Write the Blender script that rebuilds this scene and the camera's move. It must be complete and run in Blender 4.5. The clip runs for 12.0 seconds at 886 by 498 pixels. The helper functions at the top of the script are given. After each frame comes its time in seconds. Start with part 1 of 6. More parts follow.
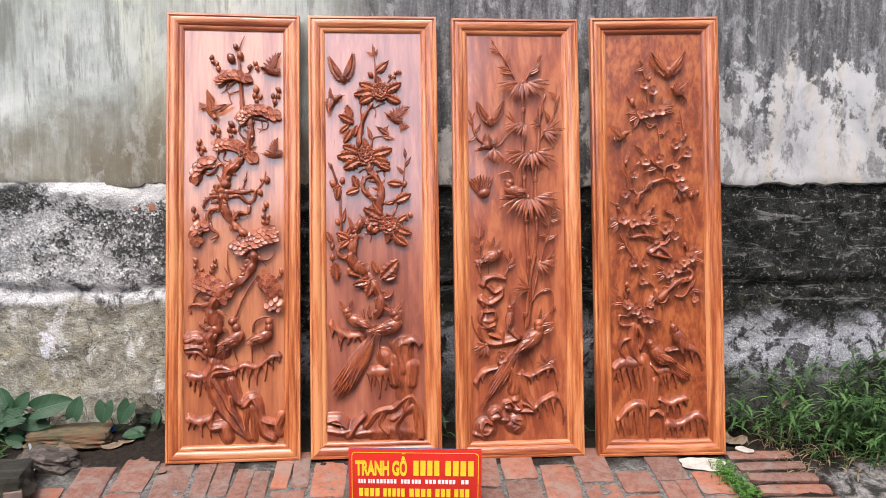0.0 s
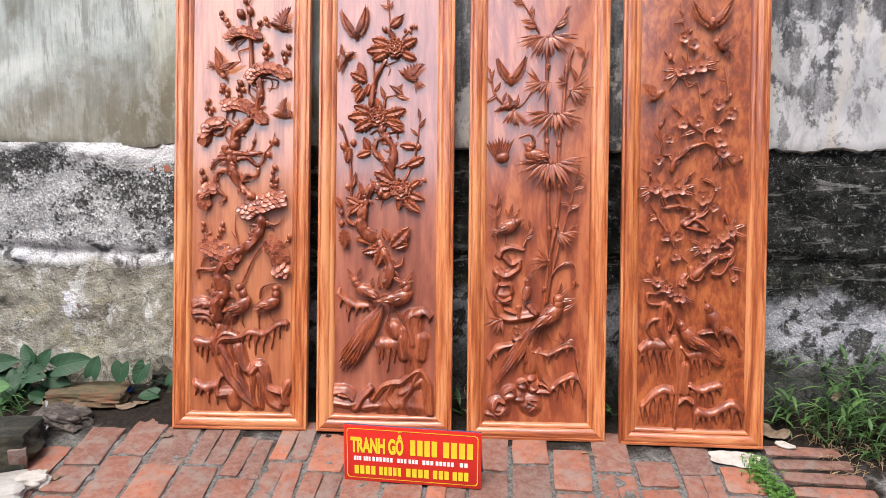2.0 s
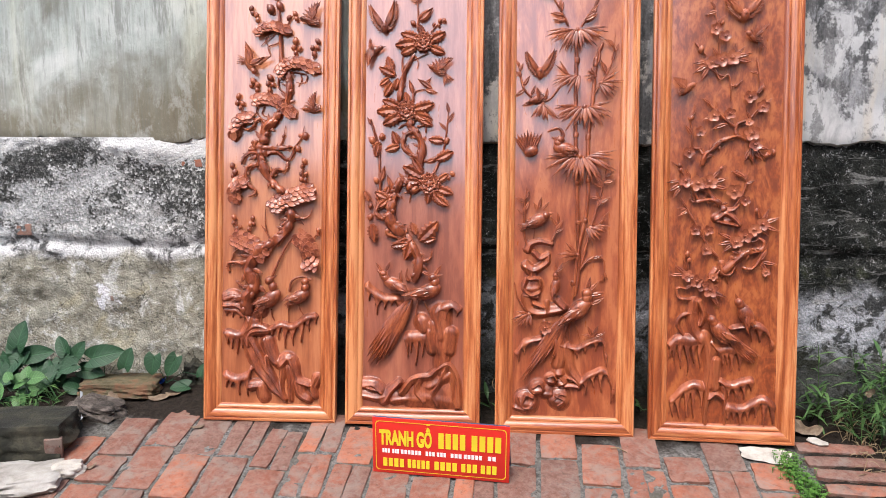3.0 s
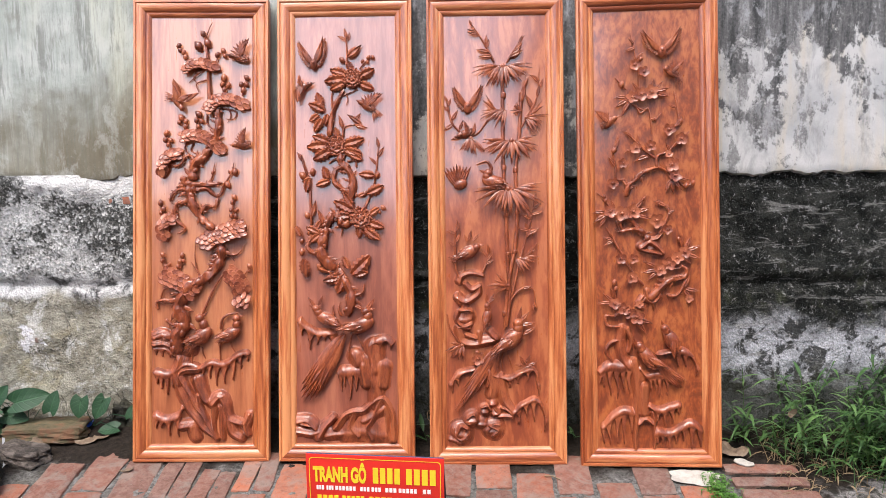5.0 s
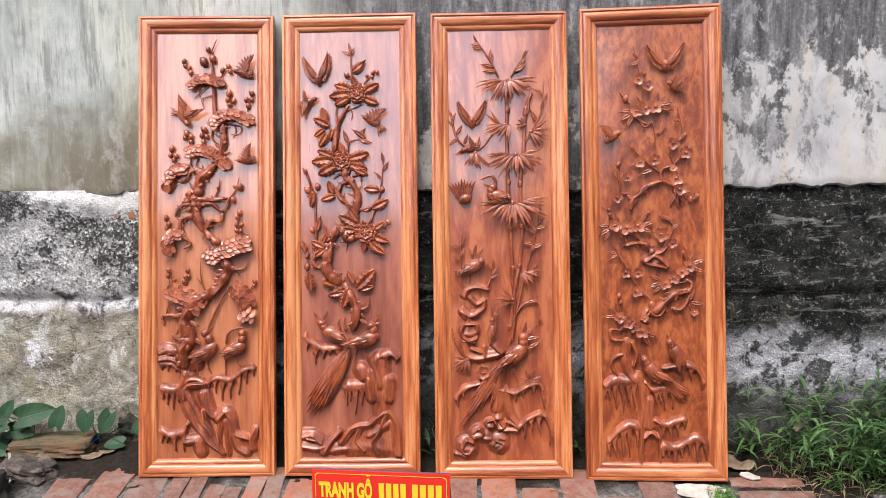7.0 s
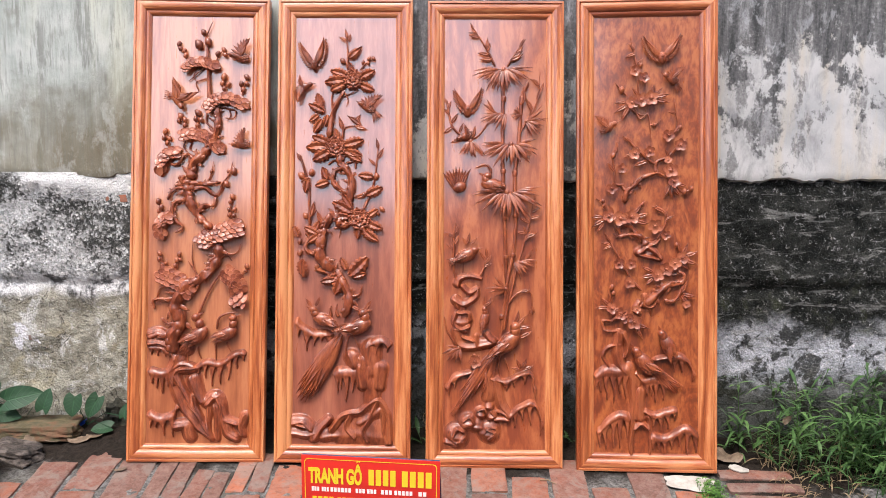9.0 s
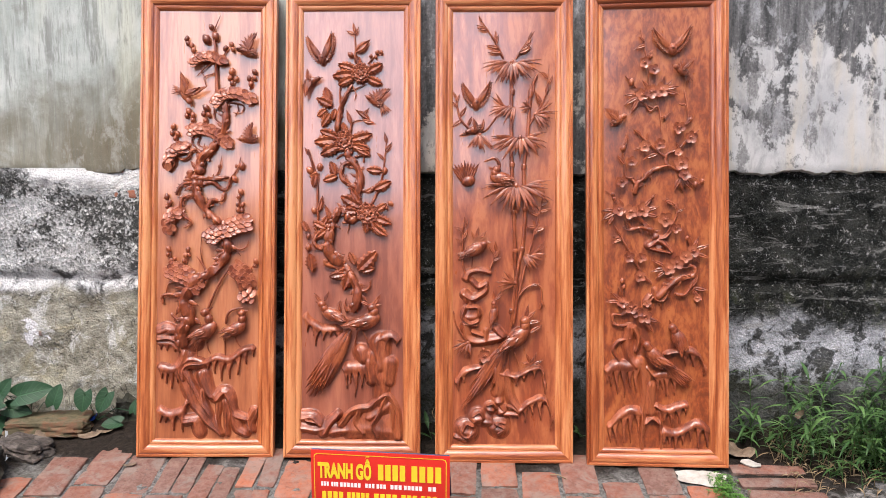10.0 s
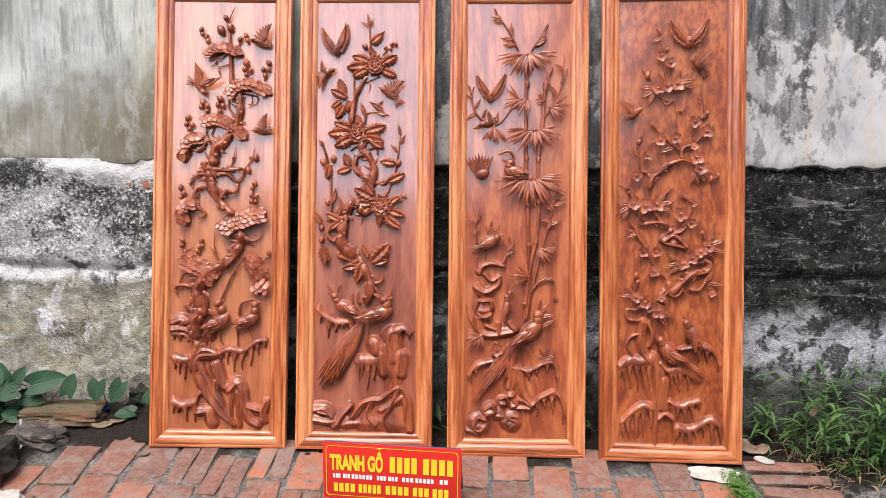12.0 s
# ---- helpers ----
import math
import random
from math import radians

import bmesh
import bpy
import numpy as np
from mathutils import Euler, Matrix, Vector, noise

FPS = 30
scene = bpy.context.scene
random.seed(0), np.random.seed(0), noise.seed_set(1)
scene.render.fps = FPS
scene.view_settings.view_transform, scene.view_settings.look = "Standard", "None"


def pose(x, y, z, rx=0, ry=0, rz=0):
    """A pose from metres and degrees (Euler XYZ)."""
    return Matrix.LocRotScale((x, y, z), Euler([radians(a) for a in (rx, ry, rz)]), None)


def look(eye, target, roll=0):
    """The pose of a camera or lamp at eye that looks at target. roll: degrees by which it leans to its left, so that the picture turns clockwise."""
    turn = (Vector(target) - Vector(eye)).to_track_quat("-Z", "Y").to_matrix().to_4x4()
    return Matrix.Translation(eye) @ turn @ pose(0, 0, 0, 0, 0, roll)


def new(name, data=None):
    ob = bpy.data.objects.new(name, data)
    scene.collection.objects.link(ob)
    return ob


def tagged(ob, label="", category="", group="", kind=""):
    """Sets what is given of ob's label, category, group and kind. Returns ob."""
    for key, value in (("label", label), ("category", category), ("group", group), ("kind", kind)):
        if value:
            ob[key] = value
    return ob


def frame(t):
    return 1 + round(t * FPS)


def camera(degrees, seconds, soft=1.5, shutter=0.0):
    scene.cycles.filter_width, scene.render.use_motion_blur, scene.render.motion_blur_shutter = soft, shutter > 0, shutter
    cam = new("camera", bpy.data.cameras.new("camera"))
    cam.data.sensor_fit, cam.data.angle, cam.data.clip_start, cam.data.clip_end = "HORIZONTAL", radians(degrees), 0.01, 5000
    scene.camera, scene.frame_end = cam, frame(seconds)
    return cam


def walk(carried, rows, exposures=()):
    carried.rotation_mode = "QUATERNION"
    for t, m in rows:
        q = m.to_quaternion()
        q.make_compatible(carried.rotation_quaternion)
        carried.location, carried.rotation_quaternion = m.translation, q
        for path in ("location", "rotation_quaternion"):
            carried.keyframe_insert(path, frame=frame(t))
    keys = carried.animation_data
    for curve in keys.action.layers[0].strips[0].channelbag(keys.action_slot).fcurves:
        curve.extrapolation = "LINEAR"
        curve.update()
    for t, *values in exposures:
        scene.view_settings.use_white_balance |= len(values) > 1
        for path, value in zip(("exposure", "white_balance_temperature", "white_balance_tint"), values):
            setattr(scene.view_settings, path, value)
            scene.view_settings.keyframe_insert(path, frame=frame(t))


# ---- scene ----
LENS = 57.06
cam = camera(LENS, 12.0, soft=0.65)
# seconds, eye x y z, yaw, pitch, lean to the right (degrees)
ROWS = [
    (0.0, 0.0164, -3.1100, 1.0249, -3.588, -5.135, 0.014),
    (0.5, 0.0327, -3.0753, 1.0075, -3.856, -6.127, 0.175),
    (1.0, 0.1454, -3.0188, 1.0368, -3.175, -7.388, -0.322),
    (1.5, 0.2996, -2.9696, 1.0430, 0.846, -7.837, -0.735),
    (2.0, 0.3503, -2.9290, 1.0508, 3.991, -8.255, -0.344),
    (2.5, 0.3478, -2.9221, 1.0512, 5.418, -8.207, -0.297),
    (2.7, 0.3414, -2.9262, 1.0514, 5.902, -8.393, -0.154),
    (4.3, 0.3776, -2.9423, 1.0211, 3.749, -8.930, 0.081),
    (4.5, 0.3784, -2.9449, 1.0424, 2.932, -8.231, 0.215),
    (5.0, 0.3903, -2.9510, 1.0584, 1.947, -6.483, 0.469),
    (5.5, 0.3907, -2.9524, 1.0860, 2.171, -6.202, 0.915),
    (6.0, 0.3878, -2.9527, 1.0858, 2.390, -6.257, 1.185),
    (6.5, 0.3816, -2.9556, 1.0819, 2.374, -6.020, 0.967),
    (7.0, 0.3804, -2.9528, 1.0903, 2.080, -6.110, 0.668),
    (9.0, 0.3641, -2.9517, 1.0502, 1.293, -6.145, -0.419),
    (9.5, 0.3623, -2.9418, 1.0439, 1.662, -6.372, -0.227),
    (10.0, 0.3661, -2.9393, 1.0440, 1.967, -6.456, -0.123),
    (10.5, 0.3603, -2.9376, 1.0531, 2.316, -6.730, -0.468),
    (11.0, 0.3593, -2.9360, 1.0445, 2.590, -6.638, -0.743),
    (11.5, 0.3608, -2.9337, 1.0456, 2.718, -6.806, -0.636),
    (12.0, 0.3584, -2.9319, 1.0406, 2.750, -6.903, -0.490),
]


def aimed(x, y, z, yaw, pitch, lean):
    a, b = radians(yaw), radians(pitch)
    ahead = Vector((-math.sin(a) * math.cos(b), math.cos(a) * math.cos(b), math.sin(b)))
    return look((x, y, z), Vector((x, y, z)) + ahead, -lean)


walk(cam, [(t, aimed(*row)) for t, *row in ROWS], [(0.0, 1.20, 6540, 13), (2.7, 1.20, 6480, 12), (4.3, 1.20, 6180, 11), (4.6, 1.20, 6250, 11.5), (5.0, 1.20, 6470, 12), (7.0, 1.20, 6540, 13), (12.0, 1.20, 6540, 13)])

# ---- light: an overcast day, soft light from above and before the wall ----
world = bpy.data.worlds.new("sky")
scene.world = world
world.use_nodes = True
wn, wl = world.node_tree.nodes, world.node_tree.links
sky = wn.new("ShaderNodeTexSky")
sky.sky_type, sky.sun_disc = "NISHITA", False
sky.sun_elevation, sky.sun_rotation = radians(58), radians(200)
sky.air_density, sky.dust_density, sky.ozone_density = 1.0, 3.5, 1.2
veil = wn.new("ShaderNodeHueSaturation")
veil.inputs["Saturation"].default_value = 1.0
wl.new(sky.outputs[0], veil.inputs["Color"])
wl.new(veil.outputs[0], wn["Background"].inputs["Color"])
wn["Background"].inputs["Strength"].default_value = 0.15
sun = new("sun", bpy.data.lights.new("sun", "SUN"))
sun.data.energy, sun.data.angle, sun.data.color = 1.3, radians(26), (1.0, 0.98, 0.95)
sun.matrix_world = look((0, 0, 8), (1.0, 5.0, 0.0))


# ---- materials ----
def nodes_of(name):
    m = bpy.data.materials.new(name)
    m.use_nodes = True
    return m, m.node_tree.nodes, m.node_tree.links, m.node_tree.nodes["Principled BSDF"]


def ramp(n, stops):
    r = n.new("ShaderNodeValToRGB")
    e = r.color_ramp.elements
    while len(e) < len(stops):
        e.new(0.5)
    for k, (p, c) in enumerate(stops):
        e[k].position = p
        e[k].color = (*c, 1) if not isinstance(c, (int, float)) else (c, c, c, 1)
    return r


def coords(n, l, scale=(1, 1, 1), kind="Object", turn=(0, 0, 0)):
    c, m = n.new("ShaderNodeTexCoord"), n.new("ShaderNodeMapping")
    m.inputs["Scale"].default_value = scale
    m.inputs["Rotation"].default_value = turn
    l.new(c.outputs[kind], m.inputs["Vector"])
    return m.outputs["Vector"]


def noisy(n, l, vec, scale, detail=6.0, rough=0.6, distort=0.0):
    t = n.new("ShaderNodeTexNoise")
    t.inputs["Scale"].default_value, t.inputs["Detail"].default_value = scale, detail
    t.inputs["Roughness"].default_value, t.inputs["Distortion"].default_value = rough, distort
    l.new(vec, t.inputs["Vector"])
    return t.outputs["Fac"]


def mixed(n, l, fac, a, b, blend="MIX"):
    m = n.new("ShaderNodeMix")
    m.data_type, m.blend_type = "RGBA", blend
    for sock, v in ((m.inputs["Factor"], fac), (m.inputs["A"], a), (m.inputs["B"], b)):
        if hasattr(v, "is_linked"):
            l.new(v, sock)
        elif isinstance(v, (int, float)):
            sock.default_value = v
        else:
            sock.default_value = (*v, 1)
    return m.outputs["Result"]


def maths(n, l, op, a, b=0.5, clamp=False):
    m = n.new("ShaderNodeMath")
    m.operation, m.use_clamp = op, clamp
    for k, v in enumerate((a, b)):
        if hasattr(v, "is_linked"):
            l.new(v, m.inputs[k])
        else:
            m.inputs[k].default_value = v
    return m.outputs[0]


def bumped(n, l, bsdf, height, strength, distance):
    b = n.new("ShaderNodeBump")
    b.inputs["Strength"].default_value, b.inputs["Distance"].default_value = strength, distance
    l.new(height, b.inputs["Height"])
    l.new(b.outputs["Normal"], bsdf.inputs["Normal"])


def timber(name, stretch, dark, mid, pale, rough=0.3, coat=0.5, ring=9.0, figure=1.0, tool=0.12, shine=0.5, gloss=1.68):
    """Oiled and polished rosewood; stretch is long along the grain's axis (small number)."""
    m, n, l, b = nodes_of(name)
    v = coords(n, l, stretch)
    info = n.new("ShaderNodeObjectInfo")
    add = n.new("ShaderNodeVectorMath")
    add.operation = "ADD"
    l.new(v, add.inputs[0])
    l.new(info.outputs["Random"], add.inputs[1])
    v = add.outputs[0]
    broad = noisy(n, l, v, ring, 4, 0.55, 0.8 * figure)
    fine = noisy(n, l, v, ring * 9, 5, 0.7, 0.2)
    mid_grain = noisy(n, l, v, ring * 3.2, 4, 0.6, 0.6 * figure)
    g = maths(n, l, "ADD", maths(n, l, "MULTIPLY", broad, 0.4), maths(n, l, "ADD", maths(n, l, "MULTIPLY", fine, 0.3), maths(n, l, "MULTIPLY", mid_grain, 0.3)))
    c = ramp(n, [(0.43, dark), (0.5, mid), (0.56, pale)])
    l.new(g, c.inputs[0])
    l.new(c.outputs[0], b.inputs["Base Color"])
    rr = ramp(n, [(0.3, rough + 0.1), (0.7, rough - 0.06)])
    l.new(fine, rr.inputs[0])
    l.new(rr.outputs[0], b.inputs["Roughness"])
    b.inputs["Specular IOR Level"].default_value = shine
    b.inputs["Coat Weight"].default_value, b.inputs["Coat Roughness"].default_value, b.inputs["Coat IOR"].default_value = coat, 0.13, gloss
    bumped(n, l, b, fine, tool, 0.0015)
    return m


# upright rails: base colour raised to carry pale sky highlights
RAIL_UP = timber("rosewood_rail_upright", (1, 1, 0.06), (0.27, 0.064, 0.021), (0.48, 0.148, 0.050), (0.62, 0.262, 0.108), coat=0.6, ring=16)
# cross rails: a darker copy, dimming the sky light on up-facing bevels
RAIL_ACROSS = timber("rosewood_rail_across_dimmed", (0.06, 1, 1), (0.21, 0.046, 0.015), (0.40, 0.112, 0.037), (0.52, 0.20, 0.08), rough=0.4, coat=0.25, ring=16)
BOARD = timber("rosewood_board", (1, 1, 0.22), (0.24, 0.050, 0.018), (0.36, 0.088, 0.031), (0.48, 0.150, 0.058), rough=0.32, coat=1.0, ring=6, figure=3.0, shine=0.9, gloss=2.0)
BOARD_TAN = timber("rosewood_board_tan", (1, 1, 0.10), (0.31, 0.088, 0.032), (0.44, 0.142, 0.056), (0.53, 0.20, 0.086), rough=0.32, coat=1.0, ring=6, figure=1.5, shine=0.9, gloss=2.0)
# extra blue in this base colour stands in for the reflected sky
BOARD_SKY_TINT = timber("rosewood_board_sky_tint", (1, 1, 0.14), (0.235, 0.062, 0.032), (0.345, 0.104, 0.056), (0.43, 0.150, 0.082), rough=0.32, coat=1.0, ring=5, figure=2.0, shine=0.9, gloss=2.0)
BOARD_BURR = timber("rosewood_board_burr", (1, 1, 0.42), (0.185, 0.036, 0.011), (0.32, 0.073, 0.020), (0.45, 0.134, 0.040), rough=0.32, coat=1.0, ring=7, figure=4.5, shine=0.9, gloss=2.0)
CARVED = timber("rosewood_carved", (1, 1, 0.3), (0.14, 0.03, 0.011), (0.24, 0.053, 0.018), (0.33, 0.088, 0.031), rough=0.40, coat=0.32, ring=14, tool=0.8, shine=0.4)
ROCK = timber("rosewood_lacquered", (1, 1, 0.3), (0.14, 0.03, 0.011), (0.24, 0.053, 0.018), (0.33, 0.088, 0.031), rough=0.46, coat=0.28, ring=14, tool=0.5)
# paler than the other carving: whitish highlights are put into the petals' colour
PETAL = timber("rosewood_petal", (1, 1, 0.5), (0.17, 0.038, 0.017), (0.29, 0.076, 0.034), (0.41, 0.130, 0.062), rough=0.46, coat=0.25, ring=18, shine=0.4)


def painted(name, color, rough=0.4, speck=0.15):
    m, n, l, b = nodes_of(name)
    v = coords(n, l)
    f = noisy(n, l, v, 60, 5)
    l.new(mixed(n, l, maths(n, l, "MULTIPLY", f, speck), color, [0.55 * k for k in color]), b.inputs["Base Color"])
    b.inputs["Roughness"].default_value = rough
    return m


SIGN_RED = painted("sign_red_print", (0.62, 0.026, 0.018), 0.35)
SIGN_YELLOW = painted("sign_yellow_print", (0.74, 0.60, 0.03), 0.4)
SIGN_WHITE = painted("sign_white_print", (0.8, 0.78, 0.76), 0.4)
SIGN_BACK = painted("sign_back_board", (0.035, 0.05, 0.12), 0.5)


def brickish(name, worn=0.5):
    m, n, l, b = nodes_of(name)
    v = coords(n, l)
    info = n.new("ShaderNodeObjectInfo")
    add = n.new("ShaderNodeVectorMath")
    add.operation = "ADD"
    l.new(v, add.inputs[0])
    l.new(info.outputs["Location"], add.inputs[1])
    v = add.outputs[0]
    base = ramp(n, [(0.0, (0.14, 0.072, 0.056)), (0.35, (0.20, 0.080, 0.055)), (0.7, (0.275, 0.096, 0.056)), (1.0, (0.37, 0.125, 0.066))])
    l.new(info.outputs["Random"], base.inputs[0])
    blot = ramp(n, [(0.42, 0.0), (0.66, 1.0)])
    l.new(noisy(n, l, v, 22, 7, 0.65, 0.4), blot.inputs[0])
    c = mixed(n, l, maths(n, l, "MULTIPLY", blot.outputs[0], worn), base.outputs[0], (0.13, 0.075, 0.06))
    grime = ramp(n, [(0.40, 0.0), (0.64, 1.0)])
    l.new(noisy(n, l, v, 34, 9, 0.8, 0.3), grime.inputs[0])
    c = mixed(n, l, maths(n, l, "MULTIPLY", grime.outputs[0], 0.6), c, (0.29, 0.20, 0.16))
    smear = ramp(n, [(0.52, 0.0), (0.60, 1.0)])
    l.new(noisy(n, l, v, 9, 9, 0.7, 0.5), smear.inputs[0])
    c = mixed(n, l, maths(n, l, "MULTIPLY", smear.outputs[0], 0.5), c, (0.22, 0.195, 0.17))
    soot = ramp(n, [(0.54, 0.0), (0.72, 1.0)])
    l.new(noisy(n, l, v, 52, 9, 0.8), soot.inputs[0])
    c = mixed(n, l, maths(n, l, "MULTIPLY", soot.outputs[0], 0.75), c, (0.05, 0.04, 0.034))
    l.new(c, b.inputs["Base Color"])
    b.inputs["Roughness"].default_value = 0.8
    b.inputs["Specular IOR Level"].default_value = 0.15
    bumped(n, l, b, noisy(n, l, v, 140, 6, 0.7), 0.5, 0.004)
    return m


BRICK = brickish("paving_brick")
BRICK_DAMP = brickish("damp_dark_brick", 0.95)


def where(n, l):
    """World x, y, z of the surface."""
    g, s = n.new("ShaderNodeNewGeometry"), n.new("ShaderNodeSeparateXYZ")
    l.new(g.outputs["Position"], s.inputs[0])
    return g.outputs["Position"], s.outputs


def band(n, l, value, lo, hi):
    """0 below lo, 1 above hi."""
    m = n.new("ShaderNodeMapRange")
    m.interpolation_type = "SMOOTHSTEP"
    m.inputs["From Min"].default_value, m.inputs["From Max"].default_value = lo, hi
    l.new(value, m.inputs["Value"])
    return m.outputs[0]


def squeezed(n, l, pos, scale):
    m = n.new("ShaderNodeMapping")
    m.inputs["Scale"].default_value = scale
    l.new(pos, m.inputs["Vector"])
    return m.outputs[0]


def stepped(n, l, value, lo, hi):
    r = ramp(n, [(lo, 0.0), (hi, 1.0)])
    l.new(value, r.inputs[0])
    return r.outputs[0]


def make_plaster():
    """Old lime-washed plaster: green-grey streaks on one stretch, black mould with peeled white patches on the other."""
    m, n, l, b = nodes_of("stained_plaster")
    pos, (x, y, z) = where(n, l)
    tall = squeezed(n, l, pos, (1, 1, 0.12))
    cloud = noisy(n, l, pos, 2.6, 5, 0.6, 0.4)
    streak = noisy(n, l, tall, 26, 6, 0.7, 0.2)
    streak2 = noisy(n, l, tall, 9, 5, 0.6, 0.4)
    fine = noisy(n, l, pos, 90, 6, 0.75)
    # streaked green-grey wash
    c = ramp(n, [(0.38, (0.19, 0.20, 0.175)), (0.5, (0.35, 0.38, 0.345)), (0.62, (0.55, 0.57, 0.53))])
    l.new(maths(n, l, "ADD", maths(n, l, "MULTIPLY", streak, 0.4), maths(n, l, "MULTIPLY", cloud, 0.6)), c.inputs[0])
    wash = mixed(n, l, maths(n, l, "MULTIPLY", stepped(n, l, streak2, 0.5, 0.66), 0.5), c.outputs[0], (0.56, 0.57, 0.45))
    dark = maths(n, l, "MULTIPLY", stepped(n, l, streak, 0.5, 0.6), stepped(n, l, cloud, 0.42, 0.55))
    wash = mixed(n, l, maths(n, l, "MULTIPLY", dark, 0.7), wash, (0.13, 0.14, 0.12))
    low = maths(n, l, "ADD", z, maths(n, l, "MULTIPLY", maths(n, l, "SUBTRACT", cloud, 0.5), 0.9))
    damp = maths(n, l, "SUBTRACT", 1.0, band(n, l, low, 1.05, 1.42))
    wash = mixed(n, l, maths(n, l, "MULTIPLY", damp, 0.85), wash, mixed(n, l, stepped(n, l, cloud, 0.4, 0.6), (0.125, 0.097, 0.055), (0.185, 0.165, 0.112)))
    hair = noisy(n, l, squeezed(n, l, pos, (1, 1, 0.05)), 75, 6, 0.75, 0.15)
    wash = mixed(n, l, maths(n, l, "MULTIPLY", stepped(n, l, hair, 0.52, 0.64), 0.3), wash, (0.14, 0.15, 0.13))
    wash = mixed(n, l, maths(n, l, "MULTIPLY", stepped(n, l, maths(n, l, "SUBTRACT", 1.0, hair), 0.55, 0.66), 0.16), wash, (0.62, 0.63, 0.58))
    dots = noisy(n, l, pos, 120, 8, 0.85)
    wash = mixed(n, l, maths(n, l, "MULTIPLY", stepped(n, l, dots, 0.58, 0.64), 0.4), wash, (0.10, 0.10, 0.085))
    scuff = noisy(n, l, squeezed(n, l, pos, (1, 1, 0.6)), 11, 10, 0.75, 0.2)
    wash = mixed(n, l, maths(n, l, "MULTIPLY", stepped(n, l, scuff, 0.53, 0.63), 0.35), wash, (0.52, 0.545, 0.50))
    wash = mixed(n, l, maths(n, l, "MULTIPLY", stepped(n, l, maths(n, l, "SUBTRACT", 1.0, scuff), 0.55, 0.66), 0.45), wash, (0.19, 0.19, 0.155))
    # mould and peeled patches
    blot = noisy(n, l, squeezed(n, l, pos, (1, 1, 0.75)), 5.2, 10, 0.70, 0.15)
    lift = maths(n, l, "MULTIPLY", maths(n, l, "SUBTRACT", band(n, l, z, 1.05, 1.75), 0.42), -0.27)
    # fewer pale patches behind the panels: mould, plus the gaps' shade as colour
    mould_shade = maths(n, l, "MULTIPLY", maths(n, l, "SUBTRACT", 1.0, band(n, l, x, 1.0, 1.25)), -0.07)
    bare = stepped(n, l, maths(n, l, "ADD", maths(n, l, "ADD", blot, lift), mould_shade), 0.475, 0.515)
    mould = ramp(n, [(0.40, (0.05, 0.052, 0.052)), (0.52, (0.13, 0.13, 0.13)), (0.64, (0.27, 0.27, 0.265))])
    l.new(maths(n, l, "ADD", maths(n, l, "MULTIPLY", streak, 0.65), maths(n, l, "MULTIPLY", fine, 0.35)), mould.inputs[0])
    patch = noisy(n, l, squeezed(n, l, pos, (1, 1, 0.5)), 17, 8, 0.7, 0.4)
    paint = mixed(n, l, stepped(n, l, streak2, 0.48, 0.68), mixed(n, l, stepped(n, l, cloud, 0.4, 0.6), (0.34, 0.35, 0.355), (0.50, 0.50, 0.49)), (0.50, 0.44, 0.34))
    paint = mixed(n, l, maths(n, l, "MULTIPLY", stepped(n, l, patch, 0.5, 0.66), 0.6), paint, (0.22, 0.22, 0.22))
    blotch = noisy(n, l, squeezed(n, l, pos, (1, 1, 0.6)), 8.5, 10, 0.72, 0.1)
    paint = mixed(n, l, maths(n, l, "MULTIPLY", stepped(n, l, blotch, 0.54, 0.58), 0.8), paint, mixed(n, l, stepped(n, l, fine, 0.4, 0.6), (0.10, 0.10, 0.10), (0.24, 0.24, 0.235)))
    mouldy = mixed(n, l, maths(n, l, "MULTIPLY", stepped(n, l, patch, 0.54, 0.62), 0.5), mould.outputs[0], (0.40, 0.41, 0.42))
    peel = mixed(n, l, bare, mouldy, paint)
    side = maths(n, l, "ADD", x, maths(n, l, "MULTIPLY", maths(n, l, "SUBTRACT", streak2, 0.5), 0.5))
    col = mixed(n, l, band(n, l, side, -0.35, 0.05), wash, peel)
    col = mixed(n, l, maths(n, l, "MULTIPLY", stepped(n, l, fine, 0.62, 0.72), 0.35), col, (0.62, 0.61, 0.57))
    l.new(col, b.inputs["Base Color"])
    b.inputs["Roughness"].default_value = 0.85
    b.inputs["Specular IOR Level"].default_value = 0.15
    bumped(n, l, b, maths(n, l, "ADD", fine, bare), 0.35, 0.004)
    return m


